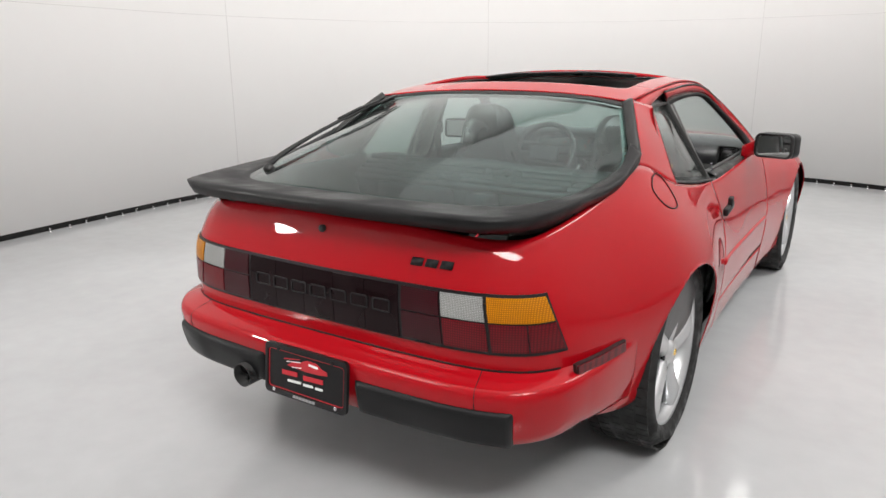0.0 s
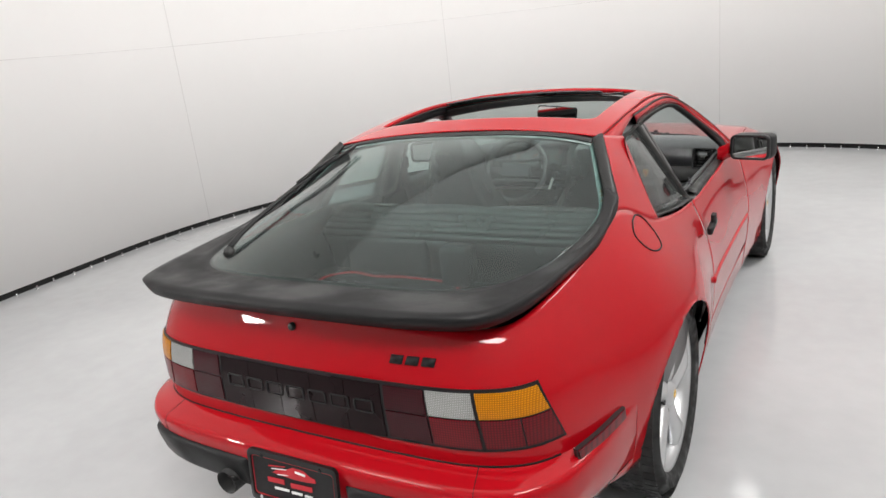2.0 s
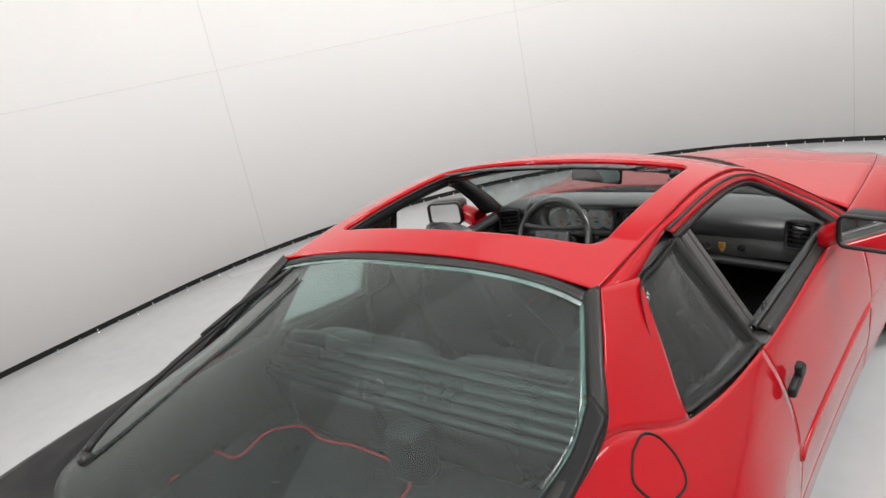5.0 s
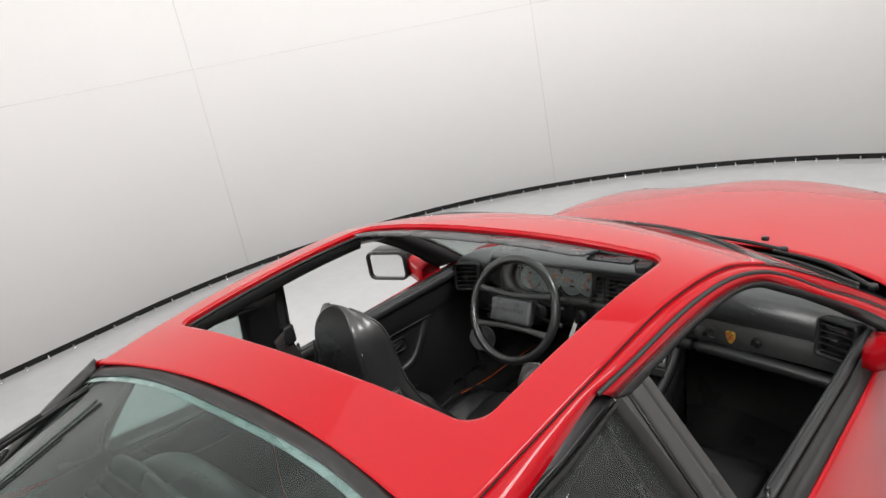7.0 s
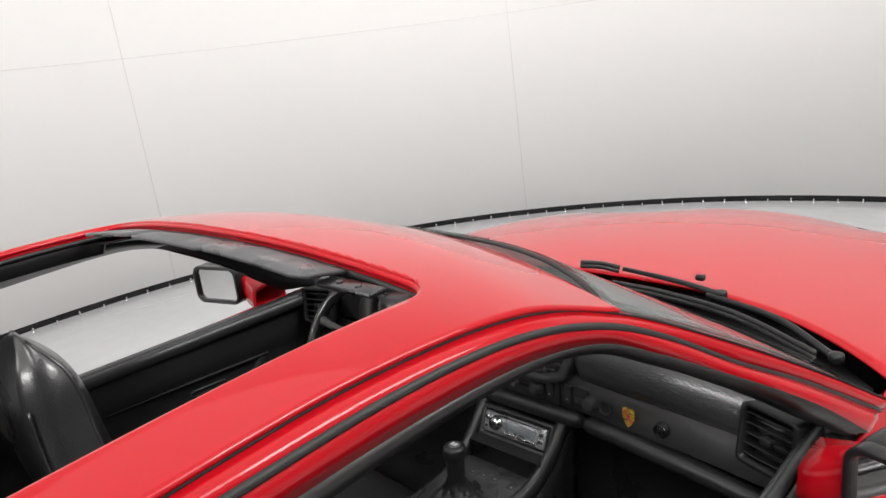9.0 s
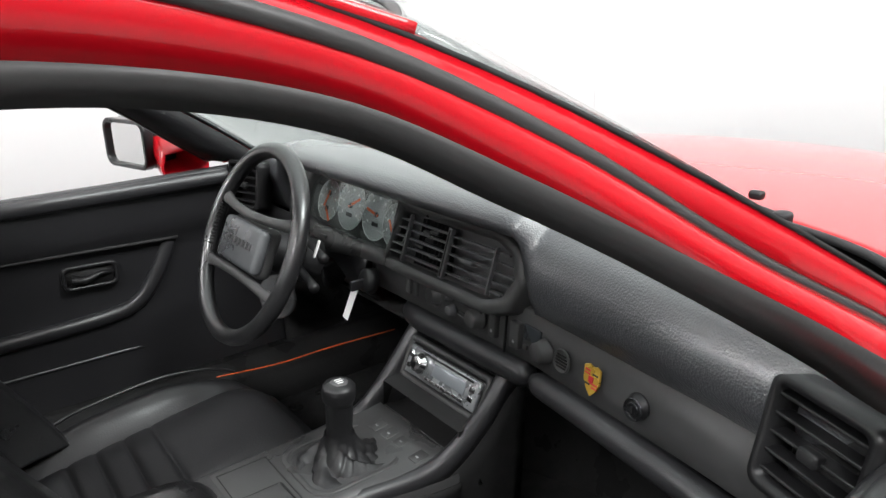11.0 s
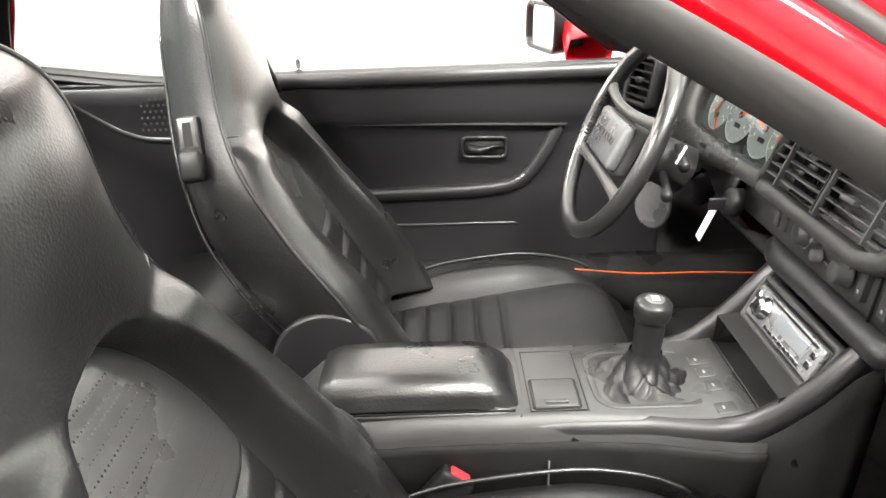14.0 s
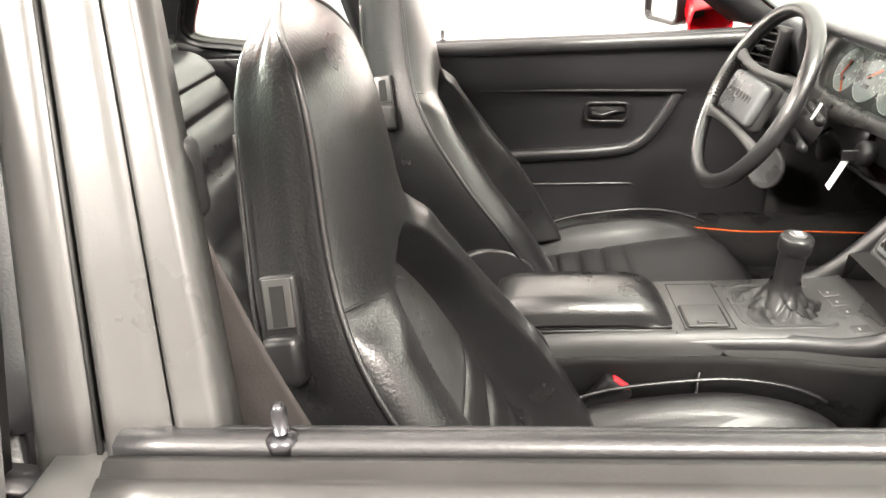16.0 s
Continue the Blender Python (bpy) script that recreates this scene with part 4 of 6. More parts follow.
# ---- wheels ----
def tyre_wheel():
    w = new("wheel")
    w.parent = car
    R, W, rim = .315, .205, .236
    prof = [(rim, -.09), (rim + .012, -.1), (rim + .045, -W / 2 - .006), (R - .03, -W / 2 + .002), (R - .008, -W / 2 + .022), (R, -W / 2 + .05), (R + .001, 0), (R, W / 2 - .05), (R - .008, W / 2 - .022), (R - .03, W / 2 - .002), (rim + .045, W / 2 + .006), (rim + .012, .1), (rim, .09)]
    part("tyre", lathe(prof, 72), TYRE, w, "black low-profile tyre")
    # tread blocks
    tb = []
    for i in range(64):
        a = 2 * math.pi * i / 64
        for zz, wd in ((-.080, .034), (-.041, .030), (0, .024), (.041, .030), (.080, .034)):
            m = Matrix.Rotation(a + zz * 1.1, 4, "Z") @ Matrix.Translation((R - .0005, 0, zz))
            tb.append(moved(box(0, 0, 0, .004, .0272, wd, .0), m))
    part("tread", join(*tb), TYRE, w, smooth=False)
    face = .085
    part("rim", lathe([(.19, -.09), (.228, -.092), (.236, -.085), (.215, -.06), (.20, .02), (.212, .07), (.224, face + .004), (.236, face + .007), (.241, face), (.236, .07)], 64), SILVER, w, "silver alloy rim")
    sp = []
    for i in range(5):
        a0 = 2 * math.pi * i / 5
        rows = []
        for r, wd, z, tw in ((.035, .036, .066, 0), (.07, .031, .074, 0), (.11, .030, .078, .02), (.15, .035, .080, .05), (.192, .047, .081, .08), (.224, .066, .079, .10)):
            c, s_ = math.cos(a0 + tw), math.sin(a0 + tw)
            row = []
            for t, dz in ((-1, -.026), (-.96, -.006), (-.7, .004), (0, .008), (.7, .004), (.96, -.006), (1, -.026)):
                row.append((r * c - wd * t * s_, r * s_ + wd * t * c, z + dz))
            rows.append(row)
        sp.append(grid(np.array(rows), True))
    for k, s_ in enumerate(sp):
        part("spoke", s_, SILVER, w, solid=0.004)
    part("hub_cap", lathe([(.0, .088), (.02, .088), (.032, .085), (.036, .076), (.05, .07), (.055, .05)], 32), SILVER, w, "silver hub cap with a small yellow badge")
    part("hub_badge", moved(prism([(-.009, .011), (.009, .011), (.009, -.002), (0, -.012), (-.009, -.002)], .0025), Matrix.Translation((0, 0, .088))), GOLD, w, "small gold badge", smooth=False)
    part("brake_disc", lathe([(.06, .0), (.145, .0), (.145, .012), (.06, .012)], 40), GUN, w, "steel brake disc")
    part("brake_caliper", box(.10, .06, .02, .06, .12, .05, .01), BLACK, w, "black brake caliper")
    for i in range(5):
        a = 2 * math.pi * (i + .5) / 5
        part("wheel_bolt", moved(disc(.009, .012, 6), Matrix.Translation((.055 * math.cos(a), .055 * math.sin(a), .06))), GUN, w)
    return w


wheel0 = tyre_wheel()
wheel0.matrix_basis = pose(.690, 0, .315, 0, 90, 0) @ pose(0, 0, 0, 0, 0, 20)
for x, y, s in ((.705, 2.42, 1), (-.690, 0, -1), (-.705, 2.42, -1)):
    copy_thing(wheel0, pose(x, y, .315, 0, 90 * s, 0) @ pose(0, 0, 0, 0, 0, 35 * s))


# ---- cabin ----
def inset(s0, s1, z0, z1, d, ns=30, nz=16):
    """A trim panel that follows the body side, d metres inside it."""
    rows = []
    for s in np.linspace(s0, s1, ns):
        rows.append([on_shell(s, z) - np.array((d, 0, 0)) for z in np.linspace(z0, z1, nz)])
    return np.array(rows)


def sided(vf, sgn):
    return vf if sgn > 0 else flipx(vf)


# floor, bulkheads and cargo floor
part("cabin_floor", grid(np.array([[(x, y, .215 + .02 * math.sin(9 * x)) for x in np.linspace(-.74, .74, 21)] for y in np.linspace(.2, 2.0, 12)]), True), CARPET, car, "black carpet", solid=.01)
part("bulkhead", grid(np.array([[(x, y, z) for x in np.linspace(-.72, .72, 9)] for y, z in ((1.78, .2), (1.98, .45), (1.95, .78))]), True), CARPET, car, solid=.01)
part("rear_bulkhead", grid(np.array([[(x, y, z) for x in np.linspace(-.70, .70, 9)] for y, z in ((.13, .20), (.128, .32), (.124, .455))]), True), CARPET, car, "black carpeted panel", solid=.008)
part("cargo_floor", grid(np.array([[(x * w, y, z) for x in np.linspace(-1, 1, 15)] for y, z, w in ((.12, .44, .66), (.08, .60, .66), (0, .615, .66), (-.3, .615, .60), (-.62, .615, .5), (-.73, .68, .45), (-.745, .84, .43))])), CARPET, car, "black cargo carpet", solid=.01)
for sgn in (1, -1):
    side = [[(.60 - .03 * k, y, z) for k, z in ((0, .60), (1, .70), (0, .80), (-.2, .865))] for y in (.15, -.1, -.35, -.5)] + [[(.50, -.66, z) for z in (.60, .70, .78, .82)]]
    part("cargo_side_trim", sided(grid(np.array(side), True), sgn), CARPET, car, solid=.008)
    dc = inset(8.02, 9.98, .30, .80, .030, 40, 24)
    for i in range(dc.shape[0]):
        for j in range(dc.shape[1]):
            z = dc[i, j, 2]
            dc[i, j, 0] -= .018 * (1 / (1 + math.exp(-(z - .69) * 160))) + .006 * (1 / (1 + math.exp((z - .53) * 120)))
    card = part("door_card", sided(grid(dc, True), sgn), VINYL, car, "black vinyl door card", solid=.01)

    def dx(y, z, d=0.0):
        return float(np.interp(z, (.3, .52, .54, .68, .70, .8), (.742, .745, .737, .722, .704, .682))) - d

    top = curve([(.668, .66, .797), (.668, .9, .797), (.668, 1.2, .797), (.664, 1.45, .799)], 30)
    part("door_top_roll", sided(tube(top, .012, 12, ry=.016), sgn), VINYL, card)
    arm = curve([(dx(0, .53, .006), .76, .513), (dx(0, .53, .008), .95, .518), (dx(0, .54, .008), 1.16, .526), (dx(0, .56, .006), 1.225, .544), (dx(0, .62, .004), 1.275, .608), (dx(0, .685), 1.308, .678)], 40)
    part("armrest_edge", sided(tube(arm, .013, 10, ry=.016), sgn), VINYL, card, "moulded armrest ledge and pull")
    pk = curve([(dx(0, .44, .004), .80, .440), (dx(0, .44, .004), 1.0, .436), (dx(0, .44, .004), 1.215, .433), (dx(0, .44, .002), 1.225, .425)], 24)
    part("pocket_edge", sided(tube(pk, .005, 8), sgn), VINYL, card)
    part("card_seam", sided(tube(curve([(dx(0, .69, .012), .68, .696), (dx(0, .69, .012), 1.0, .688), (dx(0, .69, .010), 1.32, .676)], 20), .004, 6), sgn), DARK, card)
    hv = join(moved(ring(rounded(.108, .052, .014), rounded(.092, .038, .010), .008, -.002), Matrix.Identity(4)))
    mflip = frame_on((dx(0, .645, .004), 1.140, .627), (0, -1, .04), (0, 0, 1))
    part("handle_surround", sided(moved(hv, mflip), sgn), TRIM, card, "glossy black handle surround")
    part("handle_recess", sided(moved(prism(rounded(.094, .040, .011), .002), mflip), sgn), DARK, card)
    lv = tube([(.036, -.002, .004), (.01, -.006, .008), (-.02, .004, .009), (-.044, .003, .004)], [.010, .008, .004, .003], 10, ry=[.016, .010, .005, .004])
    part("inner_handle", sided(moved(lv, mflip), sgn), TRIM, card, "black lever handle")
    part("lock_pin", sided(tube([(.680, .752, .808), (.680, .752, .817), (.680, .752, .819), (.680, .752, .822), (.680, .7525, .838), (.680, .753, .841)], [.0095, .0095, .006, .0045, .0048, .002], 14), sgn), GUN, card, "small lock pin")
    ins = np.array([[(x, y, z) for x, z in ((.735, .35), (.70, .345), (.66, .30), (.65, .20))] for y in np.linspace(.5, 2.0, 8)])
    part("inner_sill", sided(grid(ins, True), sgn), CARPET, car, "black carpeted inner sill", solid=.006)
    kick = inset(9.95, 11.3, .20, .72, .05, 20, 10)
    part("kick_panel", sided(grid(kick, True), sgn), CARPET, car, solid=.008)
    qt = inset(5.6, 7.98, .26, .80, .055, 30, 14)
    part("quarter_trim", sided(grid(qt, True), sgn), VINYL, car, "black moulded rear quarter trim", solid=.008)
    up = []
    for s in np.linspace(6.55, 7.97, 20):
        t = spline(RAIL_T, [s / NS])[0]
        b = on_shell(s, .80) - np.array((.055, 0, 0))
        t = t + np.array((-.03, 0, -.005))
        up.append([b, b * .5 + t * .5 + (.004, 0, 0), t])
    part("quarter_trim", sided(grid(np.array(up), True), sgn), VINYL, car, "black moulded rear quarter trim", solid=.006)
    fold = [on_shell(7 + (y - .18) / .42, z) - np.array((.060, 0, 0)) for y, z in ((.262, .798), (.280, .770), (.305, .738), (.345, .698), (.390, .678), (.46, .673), (.575, .670))]
    part("trim_fold", sided(tube(curve(fold, 40), .008, 10), sgn), VINYL, car, "rounded fold in the rear quarter trim")
    dots = [moved(disc(.0028, .002, 6), frame_on((.664 - .004 * r, .42 + .012 * c + .006 * (r % 2), .785 - .012 * r), (0, -1, 0), (0, 0, 1))) for r in range(7) for c in range(10)]
    part("speaker_holes", sided(join(*dots), sgn), DARK, car, "perforated speaker area", smooth=False)
    # inner pillar trims and cant rails
    for a, b, d in ((SEAM[:6], OPNB[:5], .028),):
        A, B = curve([(.53, .2, 1.09)] + [(x, y, z) for x, y, z in SEAM[1:6]], 40), curve([(.56, .25, 1.06), (.56, .4, 1.075)] + OPNB[:5], 40)
        part("cant_rail_trim", sided(grid(np.stack([A + (-.04, 0, -.018), (A + B) / 2 + (-.026, 0, -.004), B + (-.008, 0, .010)], 1)), sgn), VINYL, car, solid=.006)
    A, B = curve(WIND_E, 30), curve(OPNB[4:], 30)
    part("front_pillar_trim", sided(grid(np.stack([A + (-.004, -.002, -.006), (A + B) / 2 + (-.010, 0, .002), B + (-.008, 0, .010)], 1)), sgn), VINYL, car, "black front pillar trim", solid=.006)
    mp = np.array([[(.500 + .142 * f, .545 + .05 * f + w, 1.085 - .29 * f) for w in (-.03, 0.0, .06, .105)] for f in np.linspace(0, 1, 8)])
    mp[:, 0, 0] += .01
    mp[:, 3, 0] += .012
    part("middle_pillar_inner", sided(grid(mp), sgn), VINYL, car, "black inner pillar trim", solid=.012)
    # seat belt
    belt = curve([(.560, .640, .945), (.570, .650, .90), (.586, .687, .80), (.597, .731, .70), (.609, .775, .60), (.640, .850, .36)], 40)
    bw = np.stack([belt + (-.003 * abs(w), .026 * w, .010 * w + .0006 * (k % 2)) for k, w in enumerate(np.linspace(-1, 1, 13))], 1)
    part("seat_belt", sided(grid(bw), sgn), WEBBING, car, "dark brown-black ribbed seat belt webbing", solid=.0016)
    part("belt_guide", sided(box(.566, .668, .932, .020, .036, .056, .009), sgn), TRIM, car, "black belt guide")

    rp = []
    for f in np.linspace(0, 1, 10):
        a0 = np.array(RAIL_T[6]) * (1 - f) + np.array(RAIL_T[7]) * f
        u0 = np.array(RAIL_U[6]) * (1 - f) + np.array(RAIL_U[7]) * f
        t0 = np.array(UP[6]) * (1 - f) + np.array(UP[7]) * f
        rp.append([a0 + (-.03, .0, -.03), a0 + (-.022, 0, 0), u0 + (-.022, 0, 0), t0 + (-.022, 0, -.008)])
    part("rear_pillar_trim", sided(grid(np.array(rp)), sgn), VINYL, car, "black rear pillar trim", solid=.005)
    th = np.array([[p + np.array((dx_, dy_, dz_)) for dx_, dy_, dz_ in ((-.012, 0, .0), (-.045, 0, -.012))] for p in curve(QW, 40)])
    part("quarter_window_reveal", sided(grid(th), sgn), VINYL, car, solid=.004)

# headliner with the opening
hl = []
for a, c in zip(RS[::2], ROOF_C[::2]):
    hl.append([(a[0] * .97 * u, c[1] + (a[1] - c[1]) * abs(u) ** 2, c[2] + (a[2] - c[2]) * abs(u) ** 2.3 - .028) for u in np.linspace(-1, 1, 31)])


def head_cut(p):
    d = rrect(p)
    return None if d >= 0 else (lambda q: (q[0], q[1], q[2] - .028))(sun_cut(p))


V, F = cut(*grid(np.array(hl), True), head_cut)
part("headliner", (V, F), VINYL, car, "black headliner", solid=.004)

# ---- seats ----
def seat(dy, dz):
    """A high-backed seat round its own middle plane; dy and dz shift the backrest by its recline."""
    st = new("seat")
    st.parent = car
    st["label"] = "black leather high-back sports seat with piped edges"
    Z = (.40, .50, .58, .66, .75, .80, .85, .90, .95, 1.00, 1.03, 1.052)
    table = dict(back=(.845, .785, .730, .686, .660, .650, .646, .645, .646, .650, .654, .668),
                 seam=(.985, .932, .884, .824, .766, .742, .730, .726, .724, .718, .708, .684),
                 half=(.212, .222, .224, .214, .190, .168, .148, .136, .128, .120, .113, .104),
                 head=(.98, .93, .88, .83, .785, .773, .766, .760, .752, .738, .722, .690),
                 deep=(.935, .878, .832, .786, .732, .712, .700, .69, .69, .69, .69, .69))
    at = lambda k, z: float(np.interp(z, Z, table[k]))
    soft = lambda k, z: (at(k, z - .022) + at(k, z) * 2 + at(k, min(1.052, z + .022))) / 4
    TOP = 1.052

    def arch(u, z):
        """Metres outside the arched hollow between the bolsters (below 0 inside it)."""
        wide = .128 - .05 * max(0, z - .50)
        return abs(u) - wide if z < .66 else (math.hypot(u / wide, (z - .66) / .130) - 1) * .12

    def front(u, z):
        h, seam = soft("half", z), soft("seam", z)
        r = min(1, abs(u) / h)
        arm = seam + .034 * math.sqrt(max(0, 1 - (max(0, abs(r - .80) / .20)) ** 2)) if r > .8 else seam + .034 - .006 * ((.8 - r) / .3) ** 2
        pad = seam + (soft("head", z) - seam) * (1 - r ** 2.2) ** .7
        f = min(1, max(0, (z - .772) / .035))
        y = arm + (pad - arm) * f * f * (3 - 2 * f)
        g = min(1, max(0, (arch(u, z) + .004) / .030))
        g = g * g * (3 - 2 * g)
        return y * g + min(y, soft("deep", z)) * (1 - g)

    def point(z, a):
        """Round the backrest at one height: a from 0 to 1 across the front, 1 to 2 back across the rear."""
        h = soft("half", z)
        if a <= 1:
            u = h * math.sin(math.pi * (a - .5))
            return (u, front(u, z), z)
        b, s_ = soft("back", z), soft("seam", z)
        w = 3 - 2 * a                              # 1 to -1
        q = abs(w)
        if q > .72:                                # flat side with a rounded rear edge
            k = (q - .72) / .28
            rim = .022
            u, y = h - .030 * (1 - k) ** 2, b + rim + (s_ - b - rim) * k
        else:
            k = q / .72
            u, y = (h - .030) * k ** .8, b + .022 * max(0, (k - .72) / .28) ** 3
        return (math.copysign(u, w), y, z)

    def closed(z, a):
        """The same, drawn in to a soft dome at the top."""
        k = max(0, (z - .95) / (TOP - .95))
        u, y, zz = point(min(z, 1.045), a)
        mid = (soft("back", zz) + soft("head", zz)) / 2
        f = (1 - k ** 2.6) ** .5 if k < 1 else 0
        return (u * (f * .62 + .38 * (1 - k ** 9)), mid + (y - mid) * f, z)

    zs = np.concatenate([np.linspace(.40, .95, 105), .95 + (TOP - .95) * np.sin(np.linspace(0, math.pi / 2, 34)[1:])])
    around = np.concatenate([np.linspace(0, 1, 110)[:-1], np.linspace(1, 2, 61)[:-1]])
    n, k = len(zs), len(around)
    move = lambda p: (p[0], p[1] + dy, p[2] + dz)
    V = [move(closed(z, a)) for z in zs for a in around]
    F = grid_faces(n, k, True, True) + [tuple(range(k)), tuple((n - 1) * k + j for j in range(k))[::-1]]
    part("backrest", (V, F), LEATHER, st, "black leather backrest with built-in headrest")
    # padded panel in the hollow: perforated above, pleated below
    for lo, hi, mt, nm, lb in ((.615, .790, PERF, "backrest_panel", "worn perforated leather panel with an arched top"), (.44, .612, LEATHER, "backrest_pleats", "pleated lower backrest")):
        rows = []
        for q in np.linspace(0, 1, 60):
            z = lo + (hi - lo) * (q if lo < .5 else math.sin(q * math.pi / 2))
            wide = .132 - .05 * max(0, z - .50)
            e = wide * math.sqrt(max(.0004, 1 - max(0, (z - .66) / .1305) ** 2))
            row = []
            for u in np.linspace(-1, 1, 31):
                zz = z - .018 * (1 - u * u) * (lo < .5)
                if lo < .5:
                    rise = .014 * (1 - abs(math.cos(math.pi * (hi - z) / .052)) ** 14 * .8)
                else:
                    rise = .014 * (1 - max(0, (z - .72) / .071) ** 4)
                row.append(move((u * e, soft("deep", z) + .002 + rise * (1 - abs(u) ** 4), zz if lo < .5 else z - .018 * (1 - u * u) * max(0, 1 - (z - lo) / .06))))
            rows.append(row)
        part(nm, grid(np.array(rows), True), mt, st, lb, solid=.004)
    for sg in (1, -1):
        seam = [move((sg * q[0], q[1] + .001, q[2])) for q in (closed(z, 1) for z in np.linspace(.42, 1.046, 80))]
        part("piping", tube(np.array(seam), .0034, 8), LEATHER, st)
        part("piping", tube(np.array([move((sg * (soft("half", z) - .030), soft("back", z) + .006, z)) for z in np.linspace(.45, .95, 50)]), .0025, 6), LEATHER, st)
        # stitched edge under the headrest
        lip = [move((u, front(u, .815) + .0005, .815 - .035 * (1 - (abs(u) - .095) / .07) ** 2)) for u in np.linspace(.098, .164, 12) * sg]
        part("headrest_seam", tube(np.array(lip), .0016, 6), LEATHER, st)
        m = frame_on(Vector(move((sg * (soft("half", .800) - .007), .690, .800))), (sg * .38, .10, -1), (0, sg, .12 * sg))
        guide = part("belt_slot", moved(box(.0, 0, .0, .092, .034, .014, .005), m), TRIM, st, "black belt guide plate with a slot")
        part("slot_rim", moved(box(-.022, 0, .0073, .042, .024, .0016, .0006), m), SHEEN, guide, "worn grey metal slot rim")
        part("slot_dark", moved(box(-.020, 0, .0086, .034, .012, .001), m), DARK, guide, smooth=False)
        part("slot_tongue", moved(box(.026, 0, .007, .044, .034, .026, .008), m), TRIM, guide)
        part("hinge_cover", moved(disc(.088, .014, 40, bevel=.006), frame_on((sg * .212, .862, .470), (0, 1, 0), (0, 0, sg))), VINYL, st, "rounded hinge cover")
    # cushion
    n2, k2 = 50, 60
    YC = np.linspace(.84, 1.40, n2)
    top = np.interp(YC, (.84, .95, 1.2, 1.33, 1.38, 1.40), (.340, .358, .392, .408, .385, .345))
    hwc = np.interp(YC, (.84, 1.0, 1.25, 1.36, 1.40), (.210, .228, .235, .222, .185))
    bolc = np.interp(YC, (.84, .95, 1.02, 1.15, 1.23, 1.29, 1.36, 1.40), (.02, .045, .065, .062, .052, .030, .010, .0))
    ease = lambda q: np.convolve(np.pad(q, 4, mode="edge"), np.ones(9) / 9, "valid")
    top, hwc, bolc = ease(top), ease(hwc), ease(bolc)
    V = []
    for i in range(n2):
        for a in np.linspace(0, 2 * np.pi, k2, endpoint=False):
            c, s = math.cos(a), math.sin(a)
            u = hwc[i] * math.copysign(abs(c) ** .55, c)
            z = top[i] - .085 + .085 * math.copysign(abs(s) ** .6, s)
            r = abs(u) / hwc[i]
            if s > 0:
                f = min(1, max(0, (r - .55) / .24))
                z += bolc[i] * f * f * (3 - 2 * f) * min(1, s * 2.2)
            V.append((u, YC[i], z))
    F = grid_faces(n2, k2, True) + [tuple(range(k2))[::-1], tuple((n2 - 1) * k2 + j for j in range(k2))]
    part("cushion", (V, F), MATT, st, "black leather cushion with raised bolsters")
    rows = []
    for y in np.linspace(.90, 1.362, 110):
        t = np.interp(y, YC, top)
        pl = .010 * (1 - abs(math.cos(math.pi * (y - .90) / .050)) ** 12) if y < 1.15 else .010 * (1 - math.exp(-(y - 1.15) / .006))
        rows.append([(u * .62 * np.interp(y, YC, hwc), y, t + .002 + pl * (1 - abs(u) ** 6) - .004 * abs(u) ** 6) for u in np.linspace(-1, 1, 21)])
    part("cushion_panel", grid(np.array(rows), True), MATT, st, "leather seat panel with cross pleats", solid=.004)
    for sg in (1, -1):
        pip = np.array([(sg * .90 * h, y, t + .003 + b * .92) for y, t, h, b in zip(YC, top, hwc, bolc)])[2:-5]
        part("piping", tube(pip, .003, 6), LEATHER, st)
        part("seat_rail", box(sg * .19, 1.1, .255, .03, .5, .03, .004), GUN, st, "steel seat rail")
    part("seat_base", box(0, 1.1, .275, .40, .44, .06, .01), CARPET, st)
    return st


seat(.004, -.030).matrix_basis = pose(.328, 0, 0)
seat(.0, .0).matrix_basis = pose(-.325, 0, 0)

# rear bench
for sgn in (1, -1):
    prof = spline([(y, z, 0) for y, z in ((.47, .40), (.435, .50), (.375, .62), (.315, .73), (.285, .795), (.262, .832), (.222, .852), (.18, .850), (.148, .832), (.14, .79))], np.linspace(0, 1, 90))
    rows = []
    for k, (y, z, _) in enumerate(prof):
        q = k / 89
        pl = .010 * (1 - abs(math.cos(math.pi * q * 11)) ** 10) if .06 < q < .52 else .010
        hwb = .262 - .030 * max(0, (q - .6) / .4) ** 2
        rows.append([(sgn * .285 + u * hwb, y - .05 * abs(u) ** 8 + pl * (1 - abs(u) ** 6), z - .03 * abs(u) ** 8) for u in np.linspace(-1, 1, 31)])
    part("rear_seat_back", grid(np.array(rows), True), LEATHER, car, "black pleated rear seat back with a rounded top", solid=.02, offset=-1)
part("rear_seat_cushion", grid(np.array([[(x, y, z + .02 * math.cos(x * 10)) for x in np.linspace(-.6, .6, 25)] for y, z in ((.46, .40), (.60, .42), (.72, .40), (.74, .25))]), True), LEATHER, car, solid=.02)
roll = join(*[tube(np.array([(x, y, z + .012 * math.exp(-((x + .05) / .16) ** 2) * (k == 0) + .012 * math.exp(-((x + .45) / .08) ** 2) * (k == 0)) for x in np.linspace(-.56, .56, 30)]), r, 12) for k, (y, z, r) in enumerate(((.15, .838, .026), (.112, .828, .020), (.080, .815, .018), (.052, .802, .016), (.03, .785, .014)))])
part("rear_seat_top", roll, LEATHER, car, "ribbed black leather top of the rear seats")
part("rear_seat_top", grid(np.array([[(x, y, z) for x in np.linspace(-.56, .56, 5)] for y, z in ((.04, .785), (.07, .70), (.10, .60))])), LEATHER, car, solid=.02)

